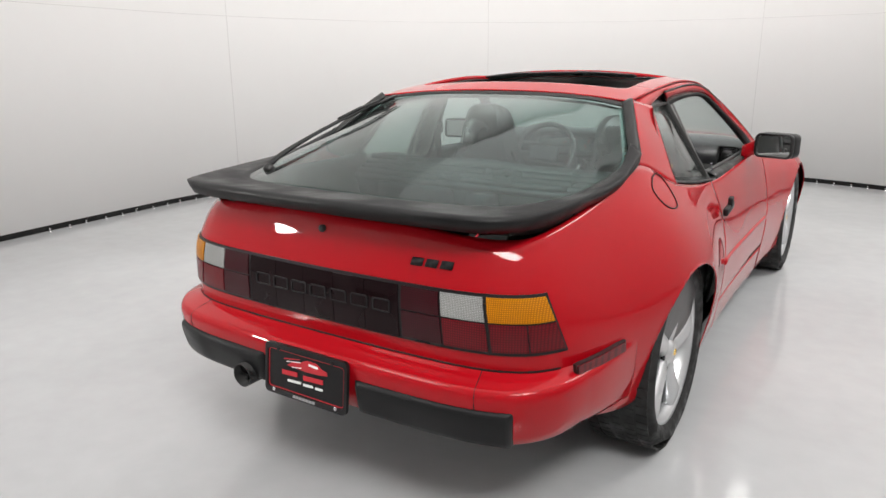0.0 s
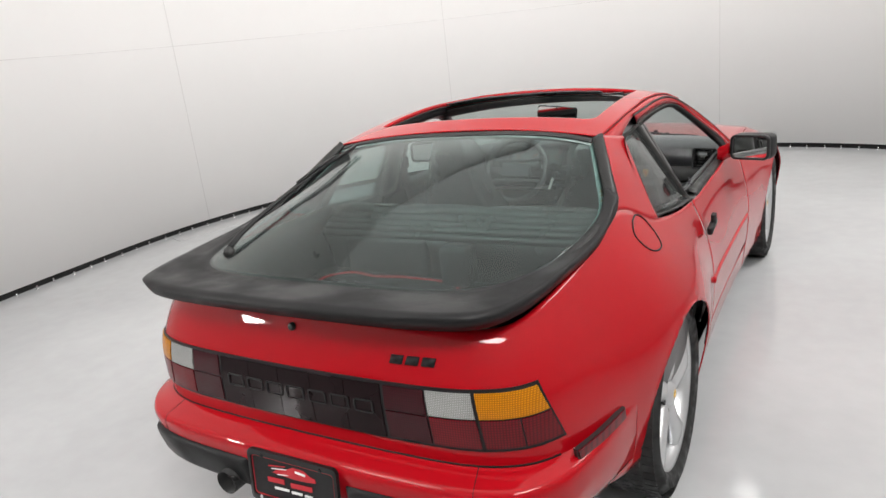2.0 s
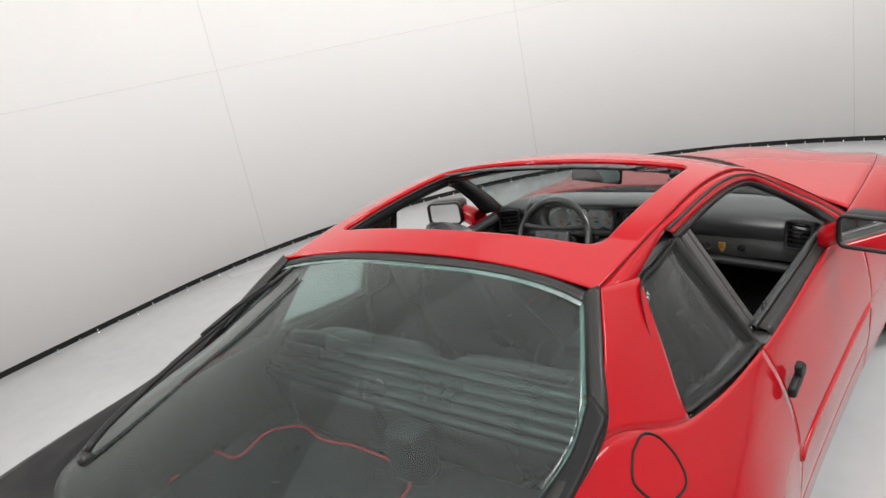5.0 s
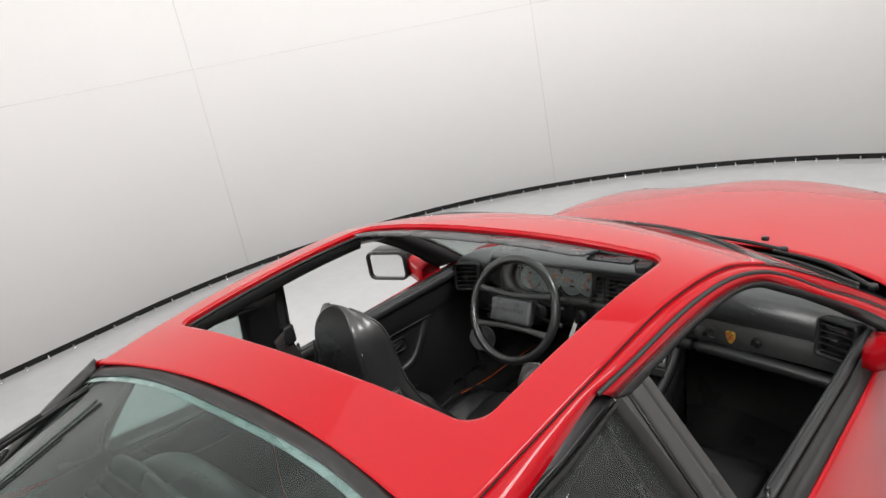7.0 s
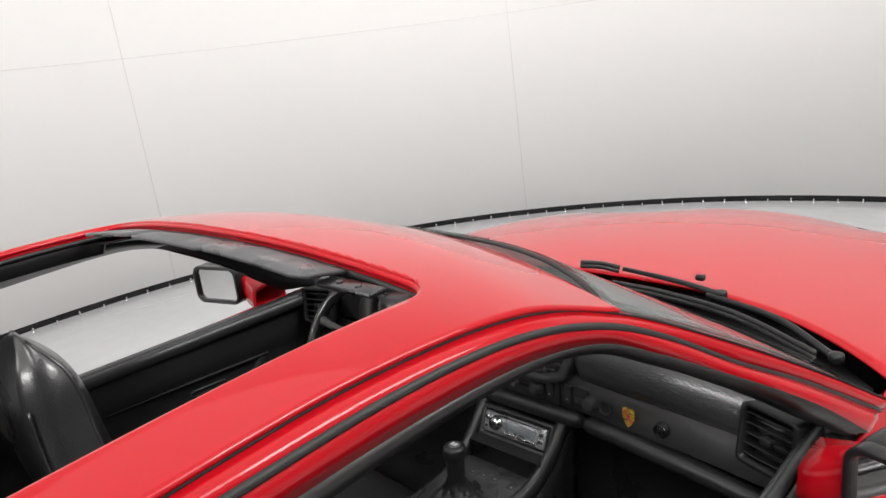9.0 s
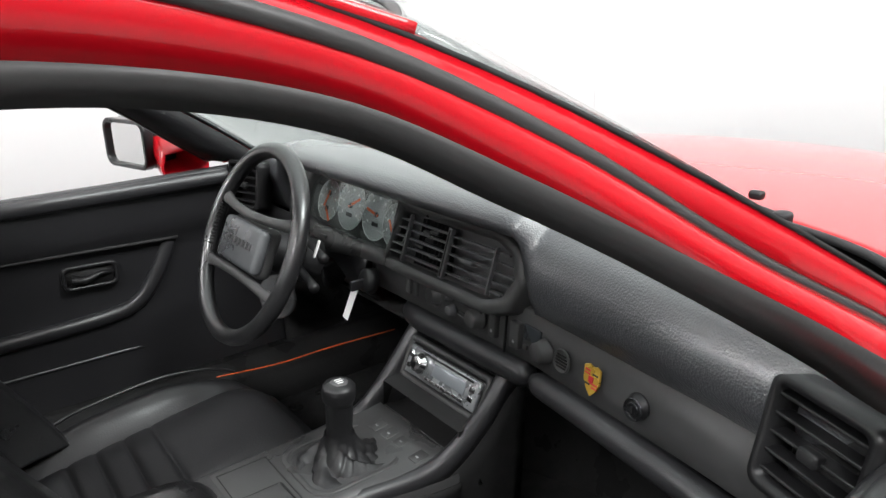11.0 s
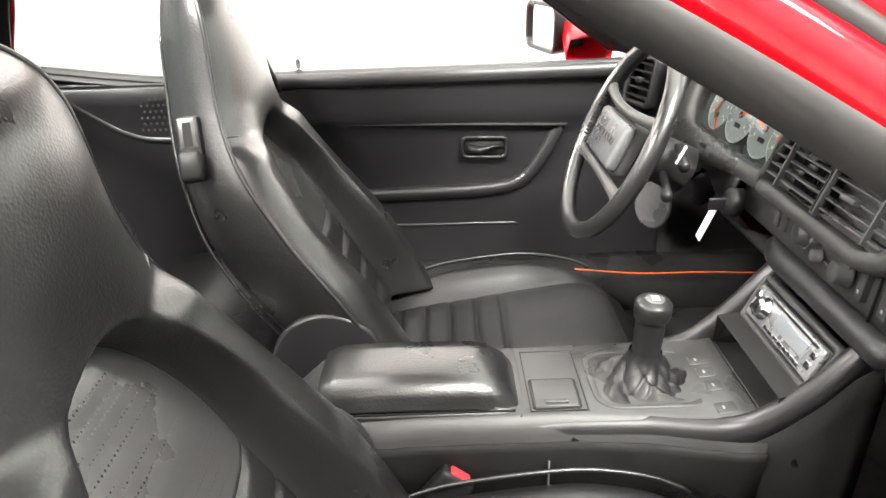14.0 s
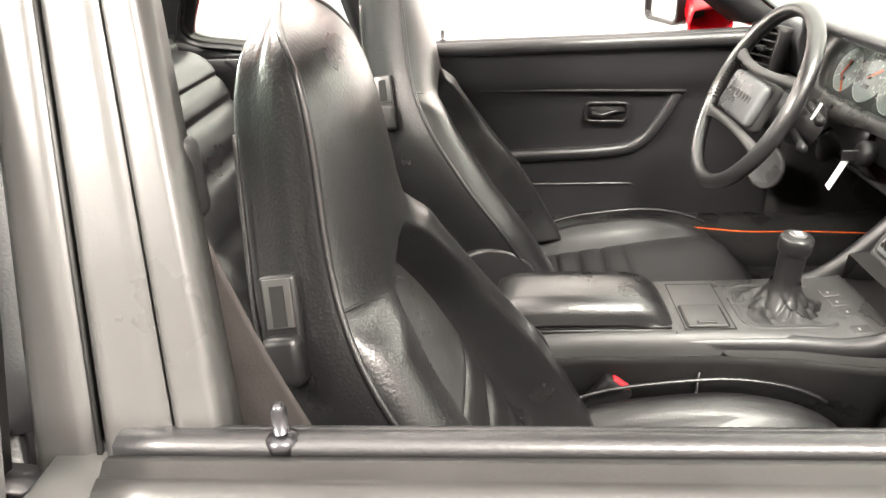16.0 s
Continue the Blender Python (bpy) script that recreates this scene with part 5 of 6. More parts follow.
# ---- dashboard ----
PROF_R = [(1.93, .775), (1.80, .83), (1.68, .860), (1.60, .867), (1.545, .858), (1.512, .836), (1.496, .803), (1.496, .772), (1.508, .749), (1.518, .740)]
PROF_L = [(1.93, .775), (1.80, .83), (1.66, .862), (1.56, .878), (1.50, .872), (1.484, .858), (1.494, .847), (1.545, .835), (1.535, .77), (1.52, .712)]


def under_screen(x, y, z):
    """The same point, kept behind and below the windscreen."""
    e = Wd[:, -1]
    u = np.minimum(1, abs(x) / e[:, 0])
    c = Wd[:, Wd.shape[1] // 2]
    yy, zz = c[:, 1] + (e[:, 1] - c[:, 1]) * u ** 4.2, c[:, 2] + (e[:, 2] - c[:, 2]) * u ** 4.2
    y = min(y, yy[-1] - .02)
    return x, y, min(z, float(np.interp(y, yy, zz)) - .012 - .25 * max(0, abs(x) - .60)) if y > 1.38 else z


def sweep(x):
    return -.12 * max(0, x - .2) - .25 * max(0, x - .45) ** 2


rows = []
for x in np.linspace(-.69, .69, 140):
    f = min(1, max(0, (x - .188) / .02))
    f = f * f * (3 - 2 * f)
    e = min(1, max(0, (-.505 - x) / .03))
    f = max(f, e * .85)
    c = spline([((1 - f) * a[0] + f * b[0], (1 - f) * a[1] + f * b[1], 0) for a, b in zip(PROF_L, PROF_R)], np.linspace(0, 1, 40))
    row = [(x, y + sweep(x) * (1 if y < 1.6 else max(0, (1.93 - y) / .33)), z) for y, z, _ in c]
    rows.append([under_screen(*p) for p in row])
dash = part("dashboard", grid(np.array(rows), True), PAD, car, "black grained dashboard with an oval instrument and vent bay", solid=.006)


def on_strip(x, h, out=0.0):
    """A pose on the control strip: x across, h its height from -1 to 1."""
    return frame_on((x, 1.510 + sweep(x) - out, .700 + .03 * h), (1, -.12 - .5 * max(0, x - .45), 0), (0, .10, 1))


rows = [[(x, 1.518 + sweep(x) - d, z) for d, z in ((-.004, .738), (.003, .735), (.008, .702), (.012, .670), (.004, .666), (-.03, .664))] for x in np.linspace(-.20, .67, 40)]
part("control_strip", grid(np.array(rows), True), SATIN, dash, "smooth black control strip", solid=.004)
for x0, x1, nm in ((-.115, .205, "knee_roll"), (.209, .67, "glovebox_roll")):
    xs = np.linspace(x0, x1, 30)
    rl = np.array([(x, 1.502 + sweep(x) + .03 * max(0, (-.04 - x) / .075) ** 2, .648 - .02 * max(0, -x) - .03 * max(0, x - .3)) for x in xs])
    ends = np.minimum(1, np.minimum((xs - x0) / .018, (x1 - xs) / .006) * .5 + .5)
    part(nm, tube(rl, .019 * ends, 14, ry=.018 * ends), VINYL, dash, "padded roll under the dashboard")
part("dash_underside", grid(np.array([[(x, 1.50 + sweep(x) + d, z) for d, z in ((0, .632), (.1, .60), (.3, .56), (.5, .54))] for x in np.linspace(-.68, .68, 20)])), CARPET, dash, solid=.006)
part("lower_dash", grid(np.array([[(x, 1.50 + d, z) for d, z in ((0, .735), (-.012, .70), (-.004, .66), (.02, .63), (.06, .60))] for x in np.linspace(-.66, -.19, 12)]), True), VINYL, dash, "black lower dashboard panel", solid=.005)

# bay with gauges and vents, in the plane of its front
bay = frame_on((0, 1.491, .744), (1, 0, 0), (0, .34, .94))
POD = [(-.121, -.022), (-.20, -.026), (-.33, -.044), (-.43, -.040), (-.487, -.006), (-.503, .040), (-.49, .085), (-.42, .107), (-.25, .104), (-.121, .098)]
VENTRIM = [(-.121, -.022), (.0, -.023), (.135, -.023), (.175, -.008), (.192, .036), (.177, .078), (.135, .096), (-.121, .098)]
VENTIN = [(-.129, -.004), (.0, -.005), (.122, -.005), (.155, .007), (.170, .036), (.157, .066), (.122, .078), (-.108, .078)]
LENS = [(x - .283, y + .047) for x, y in rounded(.338, .094, .046, 8)]


def radial(poly, c, n=120):
    """The closed outline seen from c, one point for each of n even directions."""
    out = []
    for k in range(n):
        a = 2 * math.pi * k / n
        d, best = (math.cos(a), math.sin(a)), 0
        for (x0, y0), (x1, y1) in zip(poly, poly[1:] + poly[:1]):
            ex, ey = x1 - x0, y1 - y0
            det = d[0] * -ey + d[1] * ex
            if abs(det) < 1e-12:
                continue
            px, py = x0 - c[0], y0 - c[1]
            t, u = (px * -ey + py * ex) / det, (d[0] * py - d[1] * px) / det
            if -1e-6 <= u <= 1 + 1e-6 and t > best:
                best = t
        out.append((c[0] + best * d[0], c[1] + best * d[1]))
    return out


def dish(rings):
    """A band through several outlines, each with a height."""
    V = [(x, y, z) for o, z in rings for x, y in o]
    return V, grid_faces(len(rings), len(rings[0][0]), True)


def shrink(o, c, k):
    return [(c[0] + (x - c[0]) * k, c[1] + (y - c[1]) * k) for x, y in o]


c1, c2 = (-.285, .042), (.025, .036)
po, le_, ve, vi = radial(POD, c1), radial(LENS, c1), radial(VENTRIM, c2), radial(VENTIN, c2)
part("instrument_pod", moved(dish([(shrink(po, c1, 1.01), -.03), (po, -.004), (shrink(po, c1, .985), .003), (shrink(le_, c1, 1.03), -.004), (le_, -.010), (shrink(le_, c1, .985), -.024)]), bay), SATIN, dash, "satin black surround of the instruments", sharp=30)
part("vent_surround", moved(dish([(shrink(ve, c2, 1.01), -.03), (ve, -.004), (shrink(ve, c2, .985), .004), (shrink(vi, c2, 1.015), .003), (vi, -.002), (vi, -.03)]), bay), SATIN, dash, "rounded satin black vent surround")
part("pod_slot", moved(box(-.336, -.018, .001, .022, .006, .003, .001), bay), DARK, dash, smooth=False)
cl = part("instrument_cluster", moved(prism(shrink(LENS, c1, 1.0), -.024, -.03), bay), SATIN, dash, "four overlapping round grey gauges with orange needles", smooth=False)
for k, (gx, gy, gr, turn) in enumerate(((-.385, .046, .040, 160), (-.300, .051, .046, -60), (-.212, .051, .046, 80), (-.150, .046, .038, -20))):
    m = bay @ Matrix.Translation((gx, gy, -.0235 + .001 * (k % 2)))
    dial = part("gauge_dial", moved(disc(gr, .0012, 40), m), GREY, cl, "grey dial face")
    part("dial_rim", moved(lathe([(gr - .0012, .0012), (gr - .0006, .002), (gr, .0012)], 40), m), WHITE, dial, smooth=False)
    for a in range(-120, 121, 20 if gr > .042 else 40):
        part("dial_mark", moved(box(0, gr * .86, .0016, .0016, gr * .12, .0006), m @ Matrix.Rotation(radians(a), 4, "Z")), WHITE, dial, smooth=False)
        if a % 40 == 0:
            part("dial_figure", moved(box(0, gr * .64, .0016, .0045, .0035, .0006), m @ Matrix.Rotation(radians(a), 4, "Z")), WHITE, dial, "small white bar in place of a figure", smooth=False)
    ends = ((0, 0, turn),) if gr > .042 else ((0, .014, turn), (0, -.016, turn + 60))
    for ox, oy, tn in ends:
        part("needle", moved(box(0, gr * .30, .0035, .0045, gr * .85, .001), m @ Matrix.Translation((ox, oy, 0)) @ Matrix.Rotation(radians(tn), 4, "Z")), ORANGE, dial, "orange needle", smooth=False)
        part("needle_hub", moved(disc(.005, .004, 16), m @ Matrix.Translation((ox, oy, 0))), SATIN, dial)
    if gr > .042:
        part("counter_window", moved(box(0, -gr * .38, .0016, .020, .007, .0008), m), DARK, dial, "small counter window", smooth=False)
cg = part("cluster_lens", moved(prism(shrink(LENS, c1, .985), -.0155, -.0165), bay), WINDGLASS, cl, "clear instrument lens", smooth=False)
cg.visible_shadow = False
vent = part("centre_vent", moved(prism(VENTIN, -.034, -.040), bay), DARK, dash, "large slatted centre air vents", smooth=False)


def vent_span(v, inset=.004):
    """The left and right ends of the vent opening at height v."""
    left = -.129 + .021 * (v + .004) / .082 + inset
    right = .170 - (.048 * (abs(v - .036) / .042) ** 2.6) - inset
    return left, right


for j in range(5):
    v = .0085 + .0138 * j
    a, b = vent_span(v)
    part("slat", moved(box((a + b) / 2, v, -.008, b - a, .0026, .016, .0008), bay), GREYPL, vent, smooth=False)
for u, w in ((-.079, .0036), (.0235, .0085), (.1255, .0036)):
    part("vent_divider", moved(box(u, .0365, .001, w, .076 if u < .1 else .068, .008, .0012), bay), GREYPL, vent, smooth=False)
part("vent_divider", moved(box(.0235, .0365, .0055, .0016, .07, .002, .0005), bay), DARK, vent, smooth=False)
for k in range(9):
    part("vane", moved(box(-.068 + .0095 * k, .0365, -.022, .0018, .074, .018, .0005), bay @ Matrix.Translation((0, 0, 0))), TRIM, vent, smooth=False)
for u, v in ((-.052, .030), (-.030, .044), (-.012, .022), (-.040, .054), (-.022, .058)):
    part("vane_link", moved(box(u, v, -.008, .022, .007, .010, .002), bay), TRIM, vent)
part("vent_tab", moved(box(.075, .036, .001, .030, .008, .016, .003), bay), GREYPL, vent)
for xs in (-1, 1):
    m = frame_on((xs * .610, 1.450 if xs < 0 else 1.405, .785), (1, -.1 * xs - (.25 if xs > 0 else -.2), 0), (0, .2, 1))
    sv = part("side_vent", moved(ring(rounded(.10, .10, .012), rounded(.084, .084, .008), .008, -.03), m), TRIM, dash, "square side air vent")
    part("vent_back", moved(prism(rounded(.09, .09, .01), -.026, -.03), m), DARK, sv, smooth=False)
    for j in range(5):
        part("slat", moved(box(0, -.033 + .0165 * j, -.004, .084, .003, .018, .001), m), TRIM, sv, smooth=False)
    part("vent_tab", moved(box(0, 0, .004, .02, .012, .012, .003), m), TRIM, sv)


def knob(m, r, h, mat, name, label="", k=24):
    return part(name, moved(lathe([(0, 0), (r * 1.15, 0), (r * 1.15, h * .2), (r, h * .25), (r * .94, h * .92), (r * .8, h), (0, h)], k), m), mat, dash, label)


knob(on_strip(-.012, 0, .002), .014, .016, SATIN, "rotary_switch", "black rotary switch")
part("switch_collar", moved(lathe([(.016, 0), (.019, .002), (.020, 0)], 28), on_strip(-.012, 0, .004)), GREYPL, dash)
for dx_ in (-.064, -.082):
    part("strip_switch", moved(box(0, 0, 0, .015, .032, .010, .002), on_strip(dx_, 0, .004)), SATIN, dash, "black rocker switch")
    part("switch_mark", moved(box(0, .004, .0051, .004, .004, .0008), on_strip(dx_, 0, .004)), GREYPL, dash, smooth=False)
for hh, kx in ((.40, .026), (-.30, .034)):
    part("heater_slider", moved(box(0, 0, 0, .090, .0055, .003, .001), on_strip(.062, hh, .006)), DARK, dash, smooth=False)
    part("slider_bar", moved(box(0, 0, .002, .090, .0022, .003, .0008), on_strip(.062, hh - .12, .006)), GREYPL, dash, smooth=False)
    knob(on_strip(kx, hh, .006), .008, .012, GREYPL, "slider_knob", "worn grey heater slider knob")
knob(on_strip(.096, -.05, .006), .0145, .020, SATIN, "rotary_knob", "large black heater knob")
for dx_, w in ((.128, .015), (.173, .019)):
    part("strip_switch", moved(box(0, 0, 0, w, .038, .011, .002), on_strip(dx_, 0, .006)), SATIN, dash, "black rocker switch")
    part("switch_mark", moved(box(0, -.009, .0056, .004, .004, .0008), on_strip(dx_, 0, .006)), GREY, dash, smooth=False)
part("strip_joint", moved(box(0, 0, 0, .002, .066, .003), on_strip(.152, 0, .007)), DARK, dash, smooth=False)
part("clock_display", moved(box(0, .010, 0, .034, .021, .004, .001), on_strip(.203, 0, .006)), material("clock_glass", (.03, .034, .038), .2, 0, .3, .05, 20), dash, "dark digital clock display")
for k in range(3):
    part("clock_button", moved(box(-.012 + .0125 * k, -.012, 0, .0085, .006, .007, .001), on_strip(.203, 0, .006)), SATIN, dash)
knob(on_strip(.232, -.05, .006), .0145, .018, SATIN, "rotary_knob", "black rotary knob")
part("round_grille", moved(lathe([(0, .001), (.013, .001), (.014, .0025), (.0155, .0025), (.016, 0)], 28), on_strip(.266, 0, .008)), SATIN, dash, "small round speaker grille")
for k in range(5):
    h_ = -.008 + .004 * k
    part("grille_slot", moved(box(0, h_, .0016, 1.7 * math.sqrt(.0125 ** 2 - h_ ** 2), .0018, .0012), on_strip(.266, 0, .008)), DARK, dash, smooth=False)
sh = [(.95 * a, .98 * b) for a, b in ((-.014, .016), (-.007, .019), (0, .017), (.007, .019), (.014, .016), (.0135, -.002), (.008, -.013), (0, -.021), (-.008, -.013), (-.0135, -.002))]
crest = part("crest_badge", moved(prism(sh, .003), on_strip(.322, 0, .008)), GOLD, dash, "small gold and red shield badge", smooth=False)
for bx, by in ((-.0065, .0070), (-.0065, .0115), (.0062, -.0040), (.0062, -.0085), (.0062, .0085), (-.0062, -.0060)):
    mt = STITCH if by * bx < 0 else TRIM
    part("crest_field", moved(box(bx, by, .0030, .0090, .0022, .0012), on_strip(.322, 0, .008)), mt, crest, smooth=False)
part("crest_field", moved(prism([(-.004, .005), (.004, .005), (.0035, -.002), (0, -.005), (-.0035, -.002)], .0042, .0025), on_strip(.322, 0, .008)), STITCH, crest, smooth=False)
lk = knob(on_strip(.395, .05, .008), .0135, .010, TRIM, "glovebox_lock", "round black glovebox lock")
part("lock_ring", moved(lathe([(.010, 0), (.0125, .0018), (.0135, 0)], 28), on_strip(.395, .05, .0185)), GUN, lk)
part("lock_face", moved(disc(.0085, .0025, 24, bevel=.001), on_strip(.395, .05, .0175)), GUN, lk, "steel lock face")
part("key_slot", moved(box(0, 0, .003, .0016, .008, .0008), on_strip(.395, .05, .0175)), DARK, lk, smooth=False)
part("glovebox_line", tube(np.array([(x, 1.5065 + sweep(x), .668) for x in np.linspace(.20, .64, 20)]), .0015, 6), DARK, dash)

# ---- steering wheel and column ----
sw = new("steering_wheel")
sw.parent = car
sw["label"] = "black leather steering wheel with a square horn pad"
sw.matrix_basis = frame_on((-.318, 1.334, .752), (1, 0, 0), (0, .42, .9))
a = np.linspace(0, 2 * np.pi, 72, endpoint=False)
R0 = .165
part("rim", tube(np.stack([R0 * np.cos(a), R0 * np.sin(a), 0 * a], 1), .0145, 12, closed=True), LEATHER, sw, "leather rim")
for yy, bow in ((.046, .012), (-.056, -.010)):
    half = math.sqrt(R0 ** 2 - (yy + bow) ** 2) - .006
    xs = np.linspace(-half, half, 25)
    p = np.stack([xs, yy + bow * (xs / half) ** 2, .010 - .010 * (xs / half) ** 2], 1)
    part("spoke", tube(p, .0085 + .006 * np.abs(xs / half) ** 6, 10, ry=.0075, up=(0, 0, 1)), SATIN, sw, "slim moulded spoke")
for sgn in (1, -1):
    for k in range(14):
        t = (0 if sgn > 0 else math.pi) + (k - 6.5) * .042 + .03 * sgn
        part("grip_notch", box((R0 - .0125) * math.cos(t), (R0 - .0125) * math.sin(t), .004, .0045, .0035, .010, .001), DARK, sw)
part("horn_surround", box(0, -.005, -.006, .150, .088, .030, .012), SATIN, sw)
pad = part("horn_pad", box(0, -.005, .010, .158, .076, .022, .009), material("worn_silver_pad", (.085, .088, .092), .36, .3, 0, .22, 22), sw, "worn grey horn pad with raised bars")
for k in range(7):
    part("pad_bar", moved(ring(rounded(.0125, .012, .001, 2), rounded(.0095, .009, .0008, 2), .0012, -.001), Matrix.Translation((-.048 + .016 * k, -.002, .0212))), SATIN, pad, smooth=False)
part("column_shroud", moved(tube([(0, 0, -.02), (0, -.004, -.06), (0, -.008, -.13), (0, -.008, -.18)], [.032, .038, .042, .046], 20), Matrix.Identity(4)), BLACK, sw)
for sgn, yy in ((1, -.02), (1, .03), (-1, 0), (-1, -.03)):
    part("column_stalk", tube([(sgn * .04, yy, -.085), (sgn * .10, yy - .006, -.075), (sgn * .15, yy - .01, -.06)], [.007, .006, .009], 10), TRIM, sw, "black column stalk")
part("stalk_tag", box(.12, .03, -.06, .006, .03, .003, .001), WHITE, sw, "small pale label")
part("ignition_lock", moved(lathe([(0, 0), (.022, 0), (.02, .016), (.012, .02), (0, .02)], 24), frame_on((-.152, 1.476, .692), (1, 0, 0), (0, .3, 1))), TRIM, dash, "black ignition lock with key")
part("key", box(-.152, 1.448, .692, .006, .03, .018, .002), GUN, dash, "steel key")
part("key_tag", moved(box(0, -.036, 0, .013, .072, .002, .0008), frame_on((-.156, 1.446, .690), (.9, .2, -.4), (.30, .14, .92))), WHITE, dash, "white paper key tag with faint bars")
part("dash_speaker", moved(lathe([(0, .004), (.02, .008), (.035, .002), (.045, .01), (.052, .008), (.052, 0)], 32), frame_on((-.645, 1.51, .502), (1, .5, 0), (0, .2, 1))), GREYPL, dash, "round grey speaker")
part("under_dash_wire", tube(curve([(-.642, 1.34, .352), (-.64, 1.49, .336), (-.64, 1.62, .334), (-.64, 1.82, .324)], 24), .0015, 6), ORANGE, car, "thin orange wire under the dashboard")

# ---- centre console ----
TOPZ = .500
CON = ((.80, .435, .09, .085), (.86, .490, .09, .085), (1.0, .497, .09, .085), (1.20, TOPZ, .088, .088), (1.30, TOPZ, .09, .098), (1.36, TOPZ + .001, .09, .114), (1.40, TOPZ + .006, .092, .128), (1.425, .513, .090, .138))
con = part("centre_console", grid(np.array([[(xc, y, zc) for xc, zc in ((-wl, .22), (-wl, z - .02), (-wl + .008, z - .004), (-wl + .016, z), (wr - .016, z), (wr - .008, z - .004), (wr, z - .02), (wr - .006, z - .06), (wr - .035, .22))] for y, z, wl, wr in CON]), True), SATIN, car, "black centre console", solid=.006)
# cheeks that sweep up from the shelf to the dashboard
CHEEK = [(1.02, TOPZ - .016), (1.20, TOPZ - .006), (1.28, TOPZ - .002), (1.36, TOPZ + .003), (1.40, .517), (1.43, .546), (1.46, .584), (1.485, .618), (1.505, .640), (1.53, .650)]
for sgn in (1, -1):
    ch = curve([(0, y, z) for y, z in CHEEK], 30)
    rows, low = [], []
    for i, (_, y, z) in enumerate(ch):
        wo = float(np.interp(y, (1.02, 1.18, 1.30, 1.36, 1.40, 1.43, 1.47, 1.53), (.084, .0885, .099, .115, .130, .144, .159, .165))) if sgn > 0 else -float(np.interp(y, (1.30, 1.40, 1.43, 1.47, 1.53), (.090, .092, .086, .078, .072)))
        w = .020 * sgn
        rows.append([(wo - w, y, .30), (wo - w, y, z - .010), (wo - w * .85, y - .001, z - .002), (wo - w * .5, y - .002, z + .001), (wo - w * .12, y - .001, z - .002), (wo + .0008 * sgn, y, z - .012), (wo - .002 * sgn, y, z - .034)])
        low.append([(wo - .001 * sgn, y, z - .030), (wo - .008 * sgn, y + .004, z - .08), (wo - .034 * sgn, y + .01, .22)])
    part("console_cheek", grid(np.array(rows), sgn > 0), VINYL, con, "sweeping black vinyl cheek of the console", solid=.003)
    part("console_side", grid(np.array(low), sgn > 0), CARPET, con, "black carpeted console flank", solid=.003)
# armrest: a padded lid with a sloping front
rows = []
for y, hw_, zt in ((.872, .050, .520), (.878, .058, .536), (.90, .060, .5435), (.98, .0605, .545), (1.075, .060, .543), (1.098, .0595, .538), (1.118, .059, .524), (1.128, .058, .511), (1.131, .056, .503)):
    rows.append([(.012 + u * hw_, y, max(.500, zt - .004 * abs(u) ** 2 - (.030 * max(0, abs(u) - .80) / .2) ** 1.0 * (1 if abs(u) > .8 else 0))) for u in (-1, -.985, -.95, -.9, -.8, -.5, 0, .5, .8, .9, .95, .985, 1)])
part("armrest", grid(np.array(rows), True), LEATHER, con, "padded black leather armrest lid with a folded front", solid=.004)
part("armrest_base", box(.012, 1.0, .498, .126, .262, .014, .004), VINYL, con)
part("armrest_seam", tube(np.array([(.0735, y, .507) for y in np.linspace(.88, 1.128, 12)]), .0016, 6), DARK, con)
part("console_tray", box(-.002, 1.183, TOPZ + .003, .146, .088, .006, .003), SATIN, con, "grey-black ashtray panel")
for x0, x1, y0, y1 in ((-.062, .076, 1.147, 1.1485), (-.062, .076, 1.2205, 1.222), (-.0625, -.061, 1.147, 1.222), (.0755, .077, 1.147, 1.222)):
    part("tray_groove", box((x0 + x1) / 2, (y0 + y1) / 2, TOPZ + .0062, x1 - x0, y1 - y0, .0008), DARK, con, smooth=False)
part("ashtray_lid", box(.040, 1.183, TOPZ + .0065, .060, .058, .005, .004), SATIN, con, "square ashtray lid")
part("ashtray_gap", moved(ring(rounded(.066, .064, .006, 4), rounded(.062, .060, .005, 4), .0012, 0), Matrix.Translation((.040, 1.183, TOPZ + .0058))), DARK, con, smooth=False)
part("ashtray_pull", box(.062, 1.183, TOPZ + .010, .007, .030, .005, .002), SATIN, con)
for y in (1.135, 1.2295):
    part("tray_joint", tube(np.array([(x, y, TOPZ + .0012) for x in (-.075, 0, .080)]), .0014, 6), DARK, con)
gf = Matrix.Translation((.010, 1.308, TOPZ + .002))
part("gaiter_frame", moved(ring(rounded(.136, .150, .032, 8), rounded(.120, .132, .026, 8), .006, -.002), gf), SATIN, con, bevel=.002)
rows = []
for q in np.linspace(0, 1, 30):
    row = []
    for t in np.linspace(0, 2 * math.pi, 110, endpoint=False):
        c, d = math.cos(t), math.sin(t)
        edge = 1 / ((abs(c) / .062) ** 5 + (abs(d) / .067) ** 5) ** .2
        bell = math.sin(math.pi * min(1, q * 1.08)) if q < .926 else 0
        pinch = abs(math.sin(3.5 * t + 5 * q + .6)) ** .6 - .6 + .5 * (abs(math.sin(5.5 * t - 7 * q)) ** .7 - .55)
        r = edge * (1 - q) ** 1.15 + .0215 * (1 - (1 - q) ** 1.15) + .009 * bell * pinch
        rise = .046 * q ** 2.9 + .011 * bell * (abs(math.sin(2.5 * t + 3 * q)) - .45) + .0018 * bell * math.sin(11 * t + 14 * q)
        row.append((r * c, r * d, .002 + rise))
    rows.append(row)
V = np.array(rows).reshape(-1, 3)
